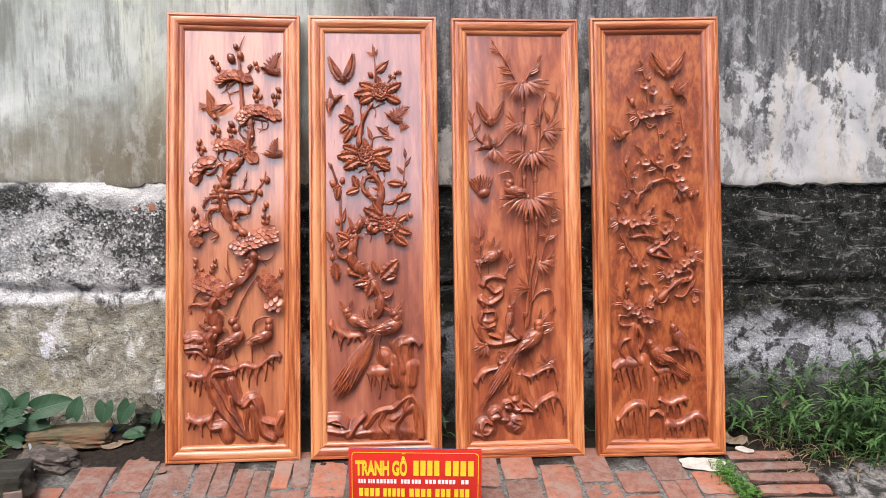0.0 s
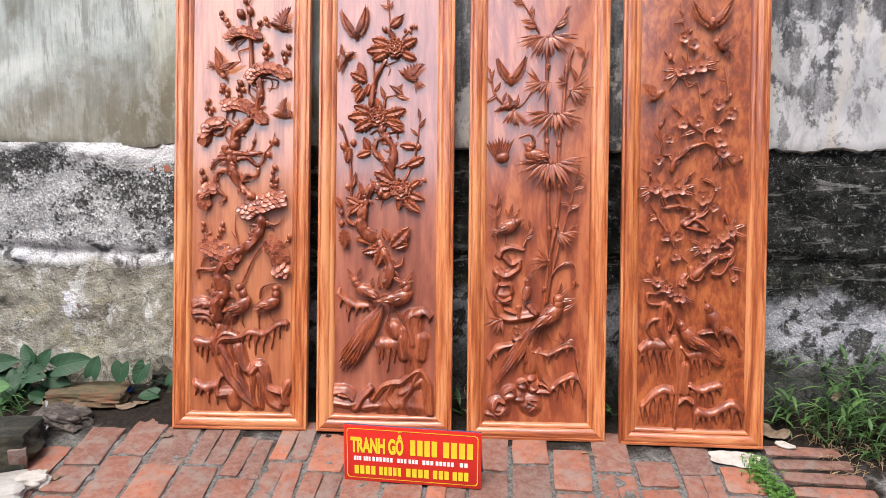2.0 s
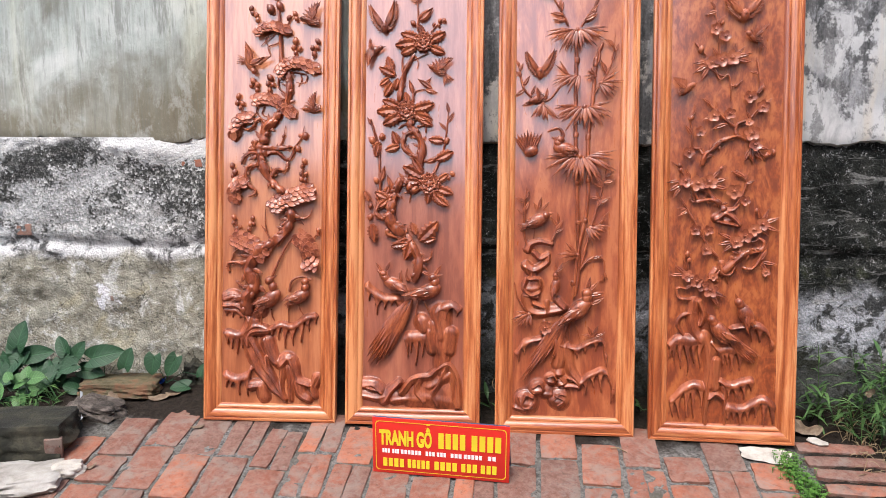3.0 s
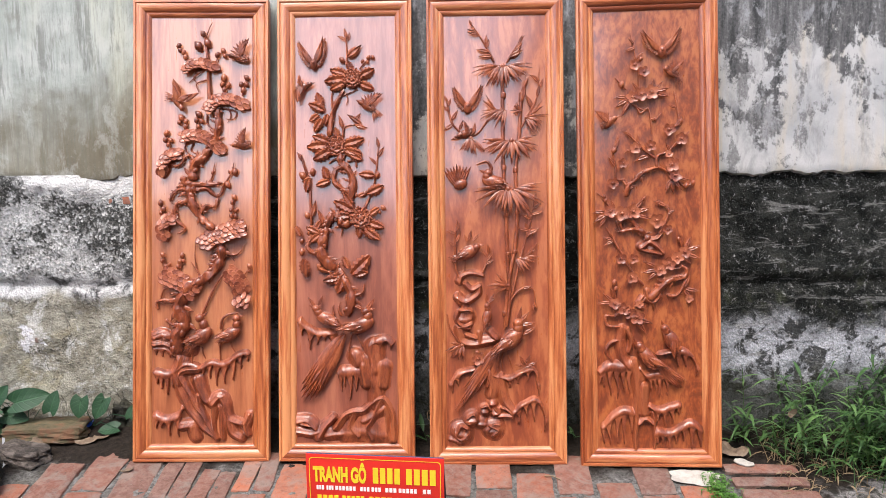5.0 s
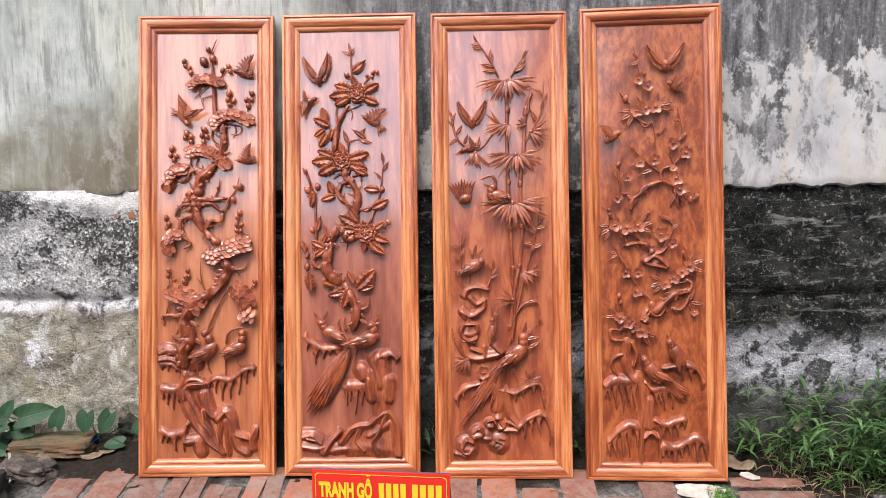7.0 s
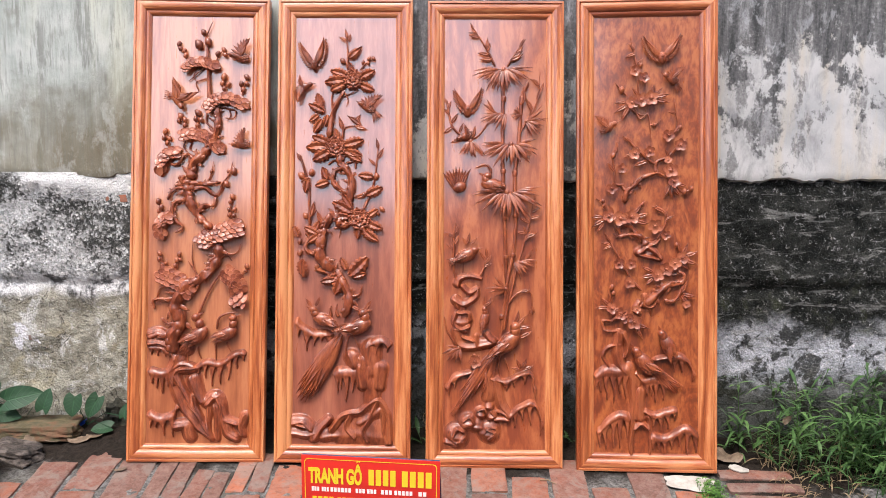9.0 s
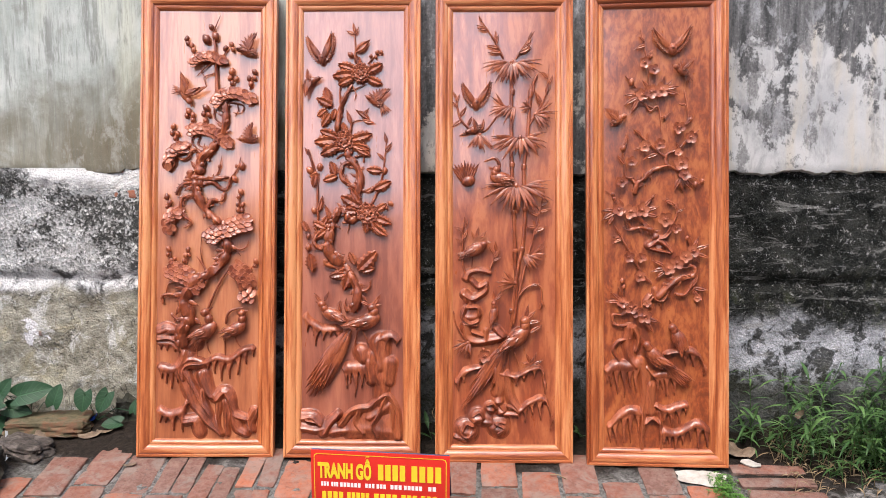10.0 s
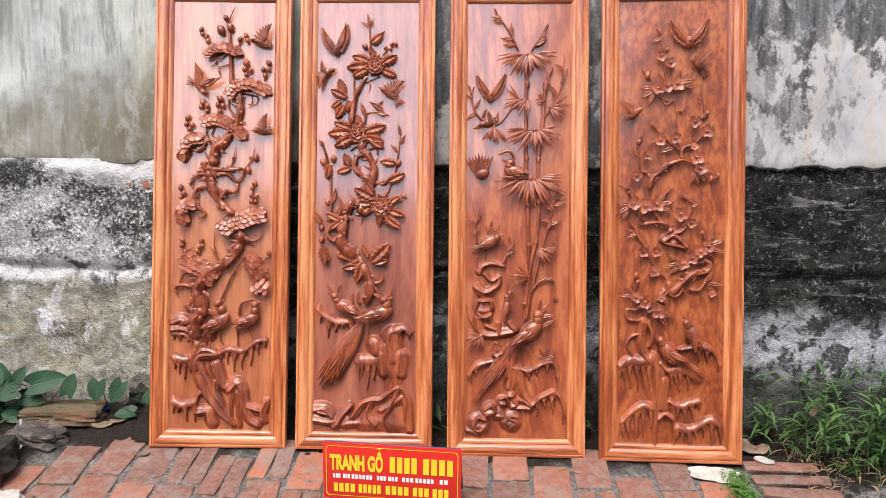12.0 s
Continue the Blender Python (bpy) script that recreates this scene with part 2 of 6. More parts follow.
def make_footing():
    """Rough, weathered lower cement coat: black and white speckle above, a pale band, ochre-grey mortar below."""
    m, n, l, b = nodes_of("weathered_cement_coat")
    pos, (x, y, z) = where(n, l)
    cloud = noisy(n, l, squeezed(n, l, pos, (0.7, 1, 1)), 4.0, 7, 0.62, 0.6)
    lumps = noisy(n, l, pos, 13, 8, 0.68, 0.5)
    fine = noisy(n, l, pos, 110, 8, 0.85)
    grit = n.new("ShaderNodeTexVoronoi")
    grit.inputs["Scale"].default_value = 120
    l.new(pos, grit.inputs["Vector"])
    level = maths(n, l, "ADD", z, maths(n, l, "MULTIPLY", maths(n, l, "SUBTRACT", cloud, 0.5), 0.34))
    # the paler stretch
    dark = mixed(n, l, stepped(n, l, fine, 0.47, 0.58), (0.03, 0.03, 0.028), (0.25, 0.25, 0.235))
    pale = mixed(n, l, stepped(n, l, fine, 0.42, 0.56), (0.12, 0.12, 0.11), (0.50, 0.50, 0.48))
    top = mixed(n, l, stepped(n, l, maths(n, l, "ADD", maths(n, l, "MULTIPLY", cloud, 0.6), maths(n, l, "MULTIPLY", lumps, 0.4)), 0.49, 0.55), dark, pale)
    # pebble-dash: separate light and dark grains
    tone = n.new("ShaderNodeSeparateXYZ")
    l.new(grit.outputs["Color"], tone.inputs[0])
    clump = maths(n, l, "ADD", maths(n, l, "MULTIPLY", cloud, 1.5), maths(n, l, "MULTIPLY", lumps, 0.8))
    grain = maths(n, l, "ADD", maths(n, l, "MULTIPLY", tone.outputs[0], 0.55), maths(n, l, "SUBTRACT", clump, 0.92))
    pebble = mixed(n, l, stepped(n, l, tone.outputs[1], 0.2, 0.9), (0.30, 0.31, 0.30), (0.62, 0.62, 0.60))
    top = mixed(n, l, maths(n, l, "MULTIPLY", stepped(n, l, grain, 0.60, 0.66), 0.8), top, pebble)
    top = mixed(n, l, maths(n, l, "MULTIPLY", stepped(n, l, maths(n, l, "SUBTRACT", 1.0, grain), 0.60, 0.66), 0.75), top, (0.035, 0.037, 0.033))
    ochre = mixed(n, l, stepped(n, l, lumps, 0.36, 0.64), (0.15, 0.138, 0.105), (0.37, 0.355, 0.285))
    chalk = noisy(n, l, pos, 10, 10, 0.78, 0.5)
    ochre = mixed(n, l, maths(n, l, "MULTIPLY", stepped(n, l, chalk, 0.53, 0.6), 0.8), ochre, (0.55, 0.55, 0.52))
    ochre = mixed(n, l, maths(n, l, "MULTIPLY", stepped(n, l, maths(n, l, "SUBTRACT", 1.0, chalk), 0.55, 0.64), 0.7), ochre, (0.13, 0.12, 0.09))
    yellow = noisy(n, l, pos, 6, 6, 0.6, 0.6)
    ochre = mixed(n, l, maths(n, l, "MULTIPLY", stepped(n, l, yellow, 0.6, 0.70), 0.35), ochre, (0.36, 0.31, 0.17))
    crack = maths(n, l, "ABSOLUTE", maths(n, l, "SUBTRACT", noisy(n, l, pos, 5.5, 5, 0.6, 0.9), 0.5))
    line = maths(n, l, "SUBTRACT", 1.0, band(n, l, crack, 0.002, 0.009))
    ochre = mixed(n, l, maths(n, l, "MULTIPLY", line, 0.8), ochre, (0.06, 0.055, 0.045))
    ochre = mixed(n, l, maths(n, l, "MULTIPLY", stepped(n, l, fine, 0.56, 0.66), 0.6), ochre, (0.13, 0.125, 0.105))
    # one pale scab of old limewash
    dx, dz = maths(n, l, "MULTIPLY", maths(n, l, "ADD", x, 1.275), 1.0), maths(n, l, "MULTIPLY", maths(n, l, "SUBTRACT", z, 0.385), 0.8)
    away = maths(n, l, "ADD", maths(n, l, "ADD", maths(n, l, "MULTIPLY", dx, dx), maths(n, l, "MULTIPLY", dz, dz)), maths(n, l, "MULTIPLY", maths(n, l, "SUBTRACT", chalk, 0.5), 0.03))
    ochre = mixed(n, l, maths(n, l, "SUBTRACT", 1.0, band(n, l, away, 0.0010, 0.0019)), ochre, (0.60, 0.60, 0.61))
    near = mixed(n, l, band(n, l, level, 0.50, 0.58), ochre, top)
    seam = maths(n, l, "MULTIPLY", band(n, l, level, 0.50, 0.56), maths(n, l, "SUBTRACT", 1.0, band(n, l, level, 0.6, 0.66)))
    near = mixed(n, l, maths(n, l, "MULTIPLY", seam, 0.75), near, mixed(n, l, stepped(n, l, lumps, 0.42, 0.52), (0.07, 0.07, 0.07), (0.63, 0.63, 0.62)))
    rim = band(n, l, level, 0.93, 0.99)
    near = mixed(n, l, maths(n, l, "MULTIPLY", rim, stepped(n, l, lumps, 0.36, 0.46)), near, (0.66, 0.655, 0.63))
    # the black, mouldy stretch
    soot = mixed(n, l, stepped(n, l, maths(n, l, "ADD", maths(n, l, "MULTIPLY", lumps, 0.55), maths(n, l, "MULTIPLY", fine, 0.45)), 0.45, 0.66), (0.007, 0.008, 0.007), (0.052, 0.053, 0.047))
    moss = maths(n, l, "MULTIPLY", stepped(n, l, lumps, 0.54, 0.64), maths(n, l, "SUBTRACT", 1.0, band(n, l, z, 0.4, 0.75)))
    soot = mixed(n, l, maths(n, l, "MULTIPLY", moss, 0.6), soot, (0.05, 0.06, 0.022))
    flake = mixed(n, l, stepped(n, l, fine, 0.4, 0.6), (0.22, 0.23, 0.245), (0.48, 0.49, 0.52))
    flake = mixed(n, l, stepped(n, l, lumps, 0.44, 0.5), (0.05, 0.052, 0.052), flake)
    far = mixed(n, l, band(n, l, level, 0.40, 0.50), flake, soot)
    layers = noisy(n, l, squeezed(n, l, pos, (0.3, 1, 1.6)), 15, 8, 0.75, 0.5)
    far = mixed(n, l, maths(n, l, "MULTIPLY", stepped(n, l, layers, 0.555, 0.60), 0.65), far, (0.19, 0.19, 0.18))
    speck = noisy(n, l, pos, 48, 10, 0.9, 0.3)
    far = mixed(n, l, maths(n, l, "MULTIPLY", stepped(n, l, speck, 0.562, 0.595), 0.8), far, (0.42, 0.42, 0.41))
    damp = maths(n, l, "SUBTRACT", 1.0, band(n, l, maths(n, l, "ADD", level, maths(n, l, "MULTIPLY", maths(n, l, "SUBTRACT", lumps, 0.5), 0.25)), 0.19, 0.33))
    far = mixed(n, l, maths(n, l, "MULTIPLY", damp, 0.85), far, mixed(n, l, stepped(n, l, fine, 0.4, 0.6), (0.010, 0.011, 0.007), (0.05, 0.052, 0.035)))
    side = maths(n, l, "ADD", x, maths(n, l, "MULTIPLY", maths(n, l, "SUBTRACT", cloud, 0.5), 0.6))
    pock = noisy(n, l, pos, 40, 10, 0.88, 0.3)
    near = mixed(n, l, maths(n, l, "MULTIPLY", stepped(n, l, pock, 0.57, 0.62), 0.6), near, (0.06, 0.058, 0.05))
    near = mixed(n, l, maths(n, l, "MULTIPLY", stepped(n, l, maths(n, l, "SUBTRACT", 1.0, pock), 0.57, 0.62), 0.6), near, (0.62, 0.61, 0.58))
    # black stretch begins behind the first panel, so it also paints the gaps' shade
    col = mixed(n, l, band(n, l, side, -0.7, -0.5), near, far)
    l.new(col, b.inputs["Base Color"])
    b.inputs["Roughness"].default_value = 0.9
    b.inputs["Specular IOR Level"].default_value = 0.15
    h = maths(n, l, "ADD", maths(n, l, "MULTIPLY", lumps, 1.2), maths(n, l, "ADD", maths(n, l, "MULTIPLY", fine, 0.7), maths(n, l, "MULTIPLY", grit.outputs["Distance"], 0.6)))
    bumped(n, l, b, h, 0.7, 0.010)
    return m


def make_soil():
    """Cement joints between the bricks, running out into dark damp earth by the wall and at both ends."""
    m, n, l, b = nodes_of("mortar_and_soil")
    pos, (x, y, z) = where(n, l)
    cloud = noisy(n, l, pos, 7, 7, 0.65, 0.4)
    fine = noisy(n, l, pos, 70, 8, 0.75)
    cement = mixed(n, l, stepped(n, l, fine, 0.38, 0.62), (0.055, 0.053, 0.048), (0.22, 0.215, 0.20))
    cement = mixed(n, l, maths(n, l, "MULTIPLY", stepped(n, l, cloud, 0.5, 0.64), 0.7), cement, (0.085, 0.08, 0.062))
    earth = mixed(n, l, stepped(n, l, fine, 0.35, 0.68), (0.009, 0.007, 0.0055), (0.036, 0.027, 0.02))
    wob = maths(n, l, "MULTIPLY", maths(n, l, "SUBTRACT", cloud, 0.5), 0.35)
    back = band(n, l, maths(n, l, "ADD", y, wob), -0.32, -0.22)
    l1 = maths(n, l, "SUBTRACT", 1.0, band(n, l, maths(n, l, "ADD", x, wob), -1.22, -1.1))
    r1 = band(n, l, maths(n, l, "ADD", x, wob), 1.2, 1.3)
    e = maths(n, l, "MAXIMUM", maths(n, l, "MAXIMUM", back, l1), r1)
    slab = maths(n, l, "MULTIPLY", band(n, l, maths(n, l, "ADD", x, wob), 1.52, 1.6), maths(n, l, "SUBTRACT", 1.0, band(n, l, maths(n, l, "ADD", y, wob), -0.34, -0.26)))
    worn = noisy(n, l, pos, 11, 10, 0.75, 0.6)
    grey = mixed(n, l, stepped(n, l, worn, 0.44, 0.56), (0.028, 0.028, 0.022), mixed(n, l, stepped(n, l, fine, 0.4, 0.6), (0.13, 0.125, 0.115), (0.30, 0.285, 0.27)))
    l.new(mixed(n, l, slab, mixed(n, l, e, cement, earth), grey), b.inputs["Base Color"])
    b.inputs["Roughness"].default_value = 0.92
    b.inputs["Specular IOR Level"].default_value = 0.15
    bumped(n, l, b, maths(n, l, "ADD", fine, cloud), 0.8, 0.008)
    return m


PLASTER, FOOTING, SOIL = make_plaster(), make_footing(), make_soil()


# ---- building helpers ----
def mesh_of(bm, name, material, smooth=None):
    """A mesh datablock from a bmesh; smooth: the angle in degrees under which edges are shaded smooth."""
    me = bpy.data.meshes.new(name)
    bmesh.ops.recalc_face_normals(bm, faces=bm.faces)
    if smooth:
        for f in bm.faces:
            f.smooth = True
        for e in bm.edges:
            if len(e.link_faces) == 2 and e.calc_face_angle(0.0) > radians(smooth):
                e.smooth = False
    bm.to_mesh(me)
    bm.free()
    if material:
        me.materials.append(material)
    return me


def part(name, bm, material, parent=None, label="", smooth=40):
    ob = new(name, mesh_of(bm, name, material, smooth))
    ob.parent = parent
    if label:
        tagged(ob, label)
    return ob


def empty(name, m, label, category, group="", kind=""):
    ob = new(name)
    ob.empty_display_size = 0.05
    ob.matrix_world = m
    return tagged(ob, label, category, group, kind)


def box(bm, lo, hi, bevel=0.0):
    size = [b - a for a, b in zip(lo, hi)]
    mid = [(a + b) / 2 for a, b in zip(lo, hi)]
    made = bmesh.ops.create_cube(bm, size=1.0, matrix=Matrix.Translation(mid) @ Matrix.Diagonal((*size, 1)))["verts"]
    if bevel:
        edges = {e for v in made for e in v.link_edges}
        bmesh.ops.bevel(bm, geom=list(edges), offset=bevel, segments=2, affect="EDGES", profile=0.5)
    return made


def fbm(x, y, z, octaves=5):
    return noise.fractal(Vector((x, y, z)), 0.9, 2.1, octaves)


SLOPE = 0.2


def ground_z(x, y):
    """The brick apron falls away from the wall's foot and a little to one side, then runs level."""
    return SLOPE * (max(y, -3.6) + 0.19) - 0.009 * (min(2.5, max(-2.5, x)) - 0.2)


# ---- the large structure ----
def sheet(xs, zs, place):
    """A grid mesh over two lists of steps, with place(a, b) giving each corner."""
    bm = bmesh.new()
    rows = [[bm.verts.new(place(a, b)) for a in xs] for b in zs]
    for r0, r1 in zip(rows, rows[1:]):
        for k in range(len(xs) - 1):
            bm.faces.new((r0[k], r0[k + 1], r1[k + 1], r1[k]))
    return bm


def spaced(lo, hi, step):
    n = max(1, round((hi - lo) / step))
    return [lo + (hi - lo) * k / n for k in range(n + 1)]


def lip(x):
    """Height of the ragged lower edge of the upper plaster."""
    return 0.985 + 0.012 * fbm(x * 2.2, 3.1, 0) + 0.010 * fbm(x * 14, 0.4, 7) + 0.007 * fbm(x * 45, 2.4, 1)


def footing_y(x, z):
    near = 1 / (1 + math.exp((x + 0.4) * 8))
    lump = 0.022 * fbm(x * 2.3, z * 3.4, 1.7) + 0.009 * fbm(x * 11, z * 12, 5.2, 6) + 0.006 * fbm(x * 34, z * 40, 2.2, 3)
    ledge = 0.008 * near * math.exp(-((z - 0.96) / 0.035) ** 2) * (0.6 + 0.8 * abs(fbm(x * 9, z * 9, 1)))
    groove = 0.018 * math.exp(-((z - 0.585 - 0.02 * fbm(x * 3, 0, 2)) / 0.02) ** 2)
    return 0.042 - 0.016 * near - lump - ledge + groove - 0.02 * max(0, 0.25 - z)


wall_back = empty("wall_back", pose(0, 0.016, 0), "old weathered garden wall of plaster over a rough cement coat", "wall", kind="structure")
xs = spaced(-4.2, -1.75, 0.12)[:-1] + spaced(-1.75, 2.1, 0.0125)[:-1] + spaced(2.1, 4.4, 0.12)
bm = sheet(xs, spaced(-0.15, 1.0, 0.0125), lambda x, z: (x, footing_y(x, z), z))
part("lower_cement_coat", bm, FOOTING, wall_back, "rough speckled cement coat, black and white with age", 70)
bm = sheet(xs, [0.0, 0.004, 0.012] + spaced(0.02, 1.0, 0.02), lambda x, s: (x, (0.014 if s == 0.0 else 0) + 0.024 - 0.006 * min(1, s * 80) - 0.006 * fbm(x * 1.5, s * 2, 9) - 0.0015 * fbm(x * 9, s * 9, 2), lip(x) + (2.9 - lip(x)) * s))
part("upper_plaster", bm, PLASTER, wall_back, "lime-washed plaster, streaked and peeling", 32)
bm = bmesh.new()
box(bm, (-4.2, 0.09, -0.15), (4.4, 0.31, 2.9))
part("wall_core", bm, PLASTER, wall_back)

ys = spaced(-40, -4, 3)[:-1] + spaced(-4, -1.4, 0.1)[:-1] + spaced(-1.4, 0.09, 0.016)
gx = spaced(-40, -4, 3)[:-1] + spaced(-4, -1.8, 0.1)[:-1] + spaced(-1.8, 2.1, 0.016)[:-1] + spaced(2.1, 4, 0.1)[:-1] + spaced(4, 40, 3)


def soil_place(x, y):
    edge = min(1, max(0, (abs(x - 0.03) - 1.16) / 0.1) + max(0, (y + 0.25) / 0.1))
    return (x, y, ground_z(x, y) - 0.0015 + edge * (0.012 * fbm(x * 6, y * 6, 0.5) + 0.006) + 0.0075 * fbm(x * 24, y * 24, 3.3, 4) + 0.004 * fbm(x * 7, y * 7, 6.1))


pavement = new("pavement", mesh_of(sheet(gx, ys, soil_place), "pavement", SOIL, 80))
tagged(pavement, "worn red brick apron with grey cement joints and damp earth", "pavement", kind="structure")

# unseen plain walls added behind and beside: they block low sky and darken reflections
# the walls' shade is put into this low colour
BLOCKER = painted("dark_blocker_plaster", (0.075, 0.07, 0.06), 0.9, 0.4)
for name, lo, hi in (("blocking_wall_tall", (1.05, -5.6, -1.2), (7.5, -5.3, 4.2)), ("blocking_wall_low", (-7.0, -5.6, -1.2), (1.05, -5.3, 2.0)), ("blocking_wall_west", (-7.3, -5.6, -1.2), (-7.0, 0.4, 2.0)), ("blocking_wall_east", (7.5, -5.6, -1.2), (7.8, 0.4, 3.4))):
    bm = bmesh.new()
    box(bm, lo, hi)
    tagged(part(name, bm, BLOCKER), "plain dark wall out of view, added to block low sky", "wall", kind="structure")


# ---- the four carved panels ----
W, H, RAIL, DEEP, BACK = 0.47, 1.6068, 0.060, 0.020, 0.040
SIZE = 1.0101  # of the panels against the drawing below
PROFILE = [(0, 0.040), (0, 0.003), (0.0015, 0.0008), (0.008, 0.0), (0.0095, 0.004), (0.0115, 0.0045), (0.014, 0.0015), (0.020, 0.0), (0.028, 0.0012),
           (0.036, 0.0045), (0.0405, 0.009), (0.042, 0.0115), (0.044, 0.0095), (0.048, 0.0095), (0.053, 0.0115), (0.057, 0.0155), (0.060, 0.0195), (0.060, 0.024)]


def rail(parent, a, b, inward, material, name):
    """One mitred rail from corner a to corner b of the panel's front; inward points to the middle."""
    a, b, inward = Vector(a), Vector(b), Vector(inward)
    along = (b - a).normalized()
    bm = bmesh.new()
    steps = 2
    rings = []
    for k in range(steps + 1):
        ring = []
        for d, y in PROFILE:
            lo, hi = a + (along + inward) * d, b + (inward - along) * d
            p = lo.lerp(hi, k / steps)
            ring.append(bm.verts.new((p.x, y, p.z)))
        rings.append(ring)
    for r0, r1 in zip(rings, rings[1:]):
        for k in range(len(PROFILE) - 1):
            bm.faces.new((r0[k], r0[k + 1], r1[k + 1], r1[k]))
    return part(name, bm, material, parent, smooth=35)


def panel(name, x, y, z, yaw, lean, twist, board, label):
    m = Matrix.Translation((x, y, z)) @ Matrix.Rotation(yaw, 4, "Z") @ Matrix.Rotation(-lean, 4, "X") @ Matrix.Rotation(-twist, 4, "Y") @ Matrix.Scale(SIZE, 4)
    p = empty(name, m, label, "carved panel", "four carved wall panels")
    c = [(0, 0, 0), (W, 0, 0), (W, 0, H), (0, 0, H)]
    rail(p, c[0], c[1], (0, 0, 1), RAIL_ACROSS, "bottom_rail")
    rail(p, c[3], c[2], (0, 0, -1), RAIL_ACROSS, "top_rail")
    rail(p, c[0], c[3], (1, 0, 0), RAIL_UP, "side_rail")
    rail(p, c[1], c[2], (-1, 0, 0), RAIL_UP, "side_rail")
    bm = bmesh.new()
    g = sheet(spaced(RAIL - 0.004, W - RAIL + 0.004, 0.03), spaced(RAIL - 0.004, H - RAIL + 0.004, 0.03), lambda u, v: (u, DEEP + 0.0006 * fbm(u * 9, v * 7, x * 5), v))
    bm.free()
    part("backboard", g, board, p, "smooth polished board with flowing grain", 60)
    bm = bmesh.new()
    box(bm, (0.006, 0.026, 0.006), (W - 0.006, BACK - 0.001, H - 0.006))
    part("back_batten", bm, RAIL_UP, p)
    return p


pine = panel("carved_panel", -0.7916, -0.2498, 0.0063, 0.0495, 0.1288, -0.0056, BOARD_TAN, "polished reddish wood panel carved with pine tree and cranes")
peony = panel("carved_panel", -0.2798, -0.2367, 0.0073, 0.0082, 0.1386, 0.0047, BOARD_SKY_TINT, "polished reddish wood panel carved with broad-leaved flowers and long-tailed birds")
bamboo = panel("carved_panel", 0.2473, -0.2307, -0.0058, 0.0117, 0.1167, 0.0039, BOARD, "polished reddish wood panel carved with bamboo and a long-tailed bird")
apricot = panel("carved_panel", 0.7688, -0.2285, -0.0083, -0.0560, 0.0985, 0.0154, BOARD_BURR, "polished reddish wood panel carved with blossom branches and perched birds")

# ---- the sign ----
SW, SH = 0.437, 0.188
sign = empty("tent_sign", pose(-0.131, -0.486, ground_z(0, -0.49) + 0.006, 4, 0, -4.0), "red folded tent sign with yellow lettering, standing on the bricks", "sign")
sign.matrix_world = sign.matrix_world @ pose(0, 0, 0, 0, 0.6, 0)
bm = bmesh.new()
box(bm, (0, 0, 0), (SW, 0.004, SH), 0.0008)
front = part("front_board", bm, SIGN_RED, sign, "glossy red printed board")
bm = bmesh.new()
box(bm, (0.002, 0, -SH), (SW - 0.002, 0.004, 0), 0.0008)
rear = part("rear_board", bm, SIGN_BACK, sign, "dark blue rear leaf")
rear.matrix_basis = pose(0, 0.005, SH, 24)


def bars(parent, name, x0, x1, z0, z1, material, lift=0.0012):
    bm = bmesh.new()
    box(bm, (x0, -lift, z0), (x1, 0.0, z1))
    return part(name, bm, material, parent)


def outline(parent, inset, width, notch):
    """The thin yellow border line with cut-in corners."""
    x0, x1, z0, z1 = inset, SW - inset, inset, SH - inset
    path = [(x0 + notch, z0), (x1 - notch, z0), (x1 - notch * 0.3, z0 + notch * 0.3), (x1, z0 + notch), (x1, z1 - notch), (x1 - notch * 0.3, z1 - notch * 0.3), (x1 - notch, z1),
            (x0 + notch, z1), (x0 + notch * 0.3, z1 - notch * 0.3), (x0, z1 - notch), (x0, z0 + notch), (x0 + notch * 0.3, z0 + notch * 0.3)]
    bm = bmesh.new()
    mid = Vector((SW / 2, 0, SH / 2))
    outer = [bm.verts.new((x, -0.0012, z)) for x, z in path]
    inner = []
    for x, z in path:
        inner.append(bm.verts.new((x + (width if x < mid.x else -width), -0.0012, z + (width if z < mid.z else -width))))
    for k in range(len(path)):
        j = (k + 1) % len(path)
        bm.faces.new((outer[k], outer[j], inner[j], inner[k]))
    return part("border_line", bm, SIGN_YELLOW, parent)


def lettering(parent, words, x0, x1, z0, z1, material, name):
    """Bold words in the built-in font, fitted into a box on the sign's face."""
    cu = bpy.data.curves.new(name, "FONT")
    cu.body, cu.size, cu.offset, cu.extrude = words, 1.0, 0.05, 0.002
    tmp = new("lettering_curve", cu)
    me = bpy.data.meshes.new_from_object(tmp.evaluated_get(bpy.context.evaluated_depsgraph_get()))
    bpy.data.objects.remove(tmp)
    pts = [v.co.copy() for v in me.vertices]
    lo, hi = [min(p[k] for p in pts) for k in (0, 1)], [max(p[k] for p in pts) for k in (0, 1)]
    for v in me.vertices:
        x, y, d = v.co
        v.co = (x0 + (x - lo[0]) / (hi[0] - lo[0]) * (x1 - x0), -0.0012 - 0.0006 * (d > 0), z0 + (y - lo[1]) / (hi[1] - lo[1]) * (z1 - z0))
    me.materials.clear()
    me.materials.append(material)
    ob = new(name, me)
    ob.parent = parent
    return ob


outline(front, 0.010, 0.0022, 0.010)
lettering(front, "TRANH GỖ", 0.022, 0.192, 0.096, 0.176, SIGN_YELLOW, "lettering")


def letter_bars(parent, name, x0, x1, z0, z1, count, material):
    """Plain upright bars in place of single characters."""
    step = (x1 - x0) / count
    for k in range(count):
        bars(parent, name, x0 + step * k, x0 + step * k + step * 0.74, z0, z1, material)


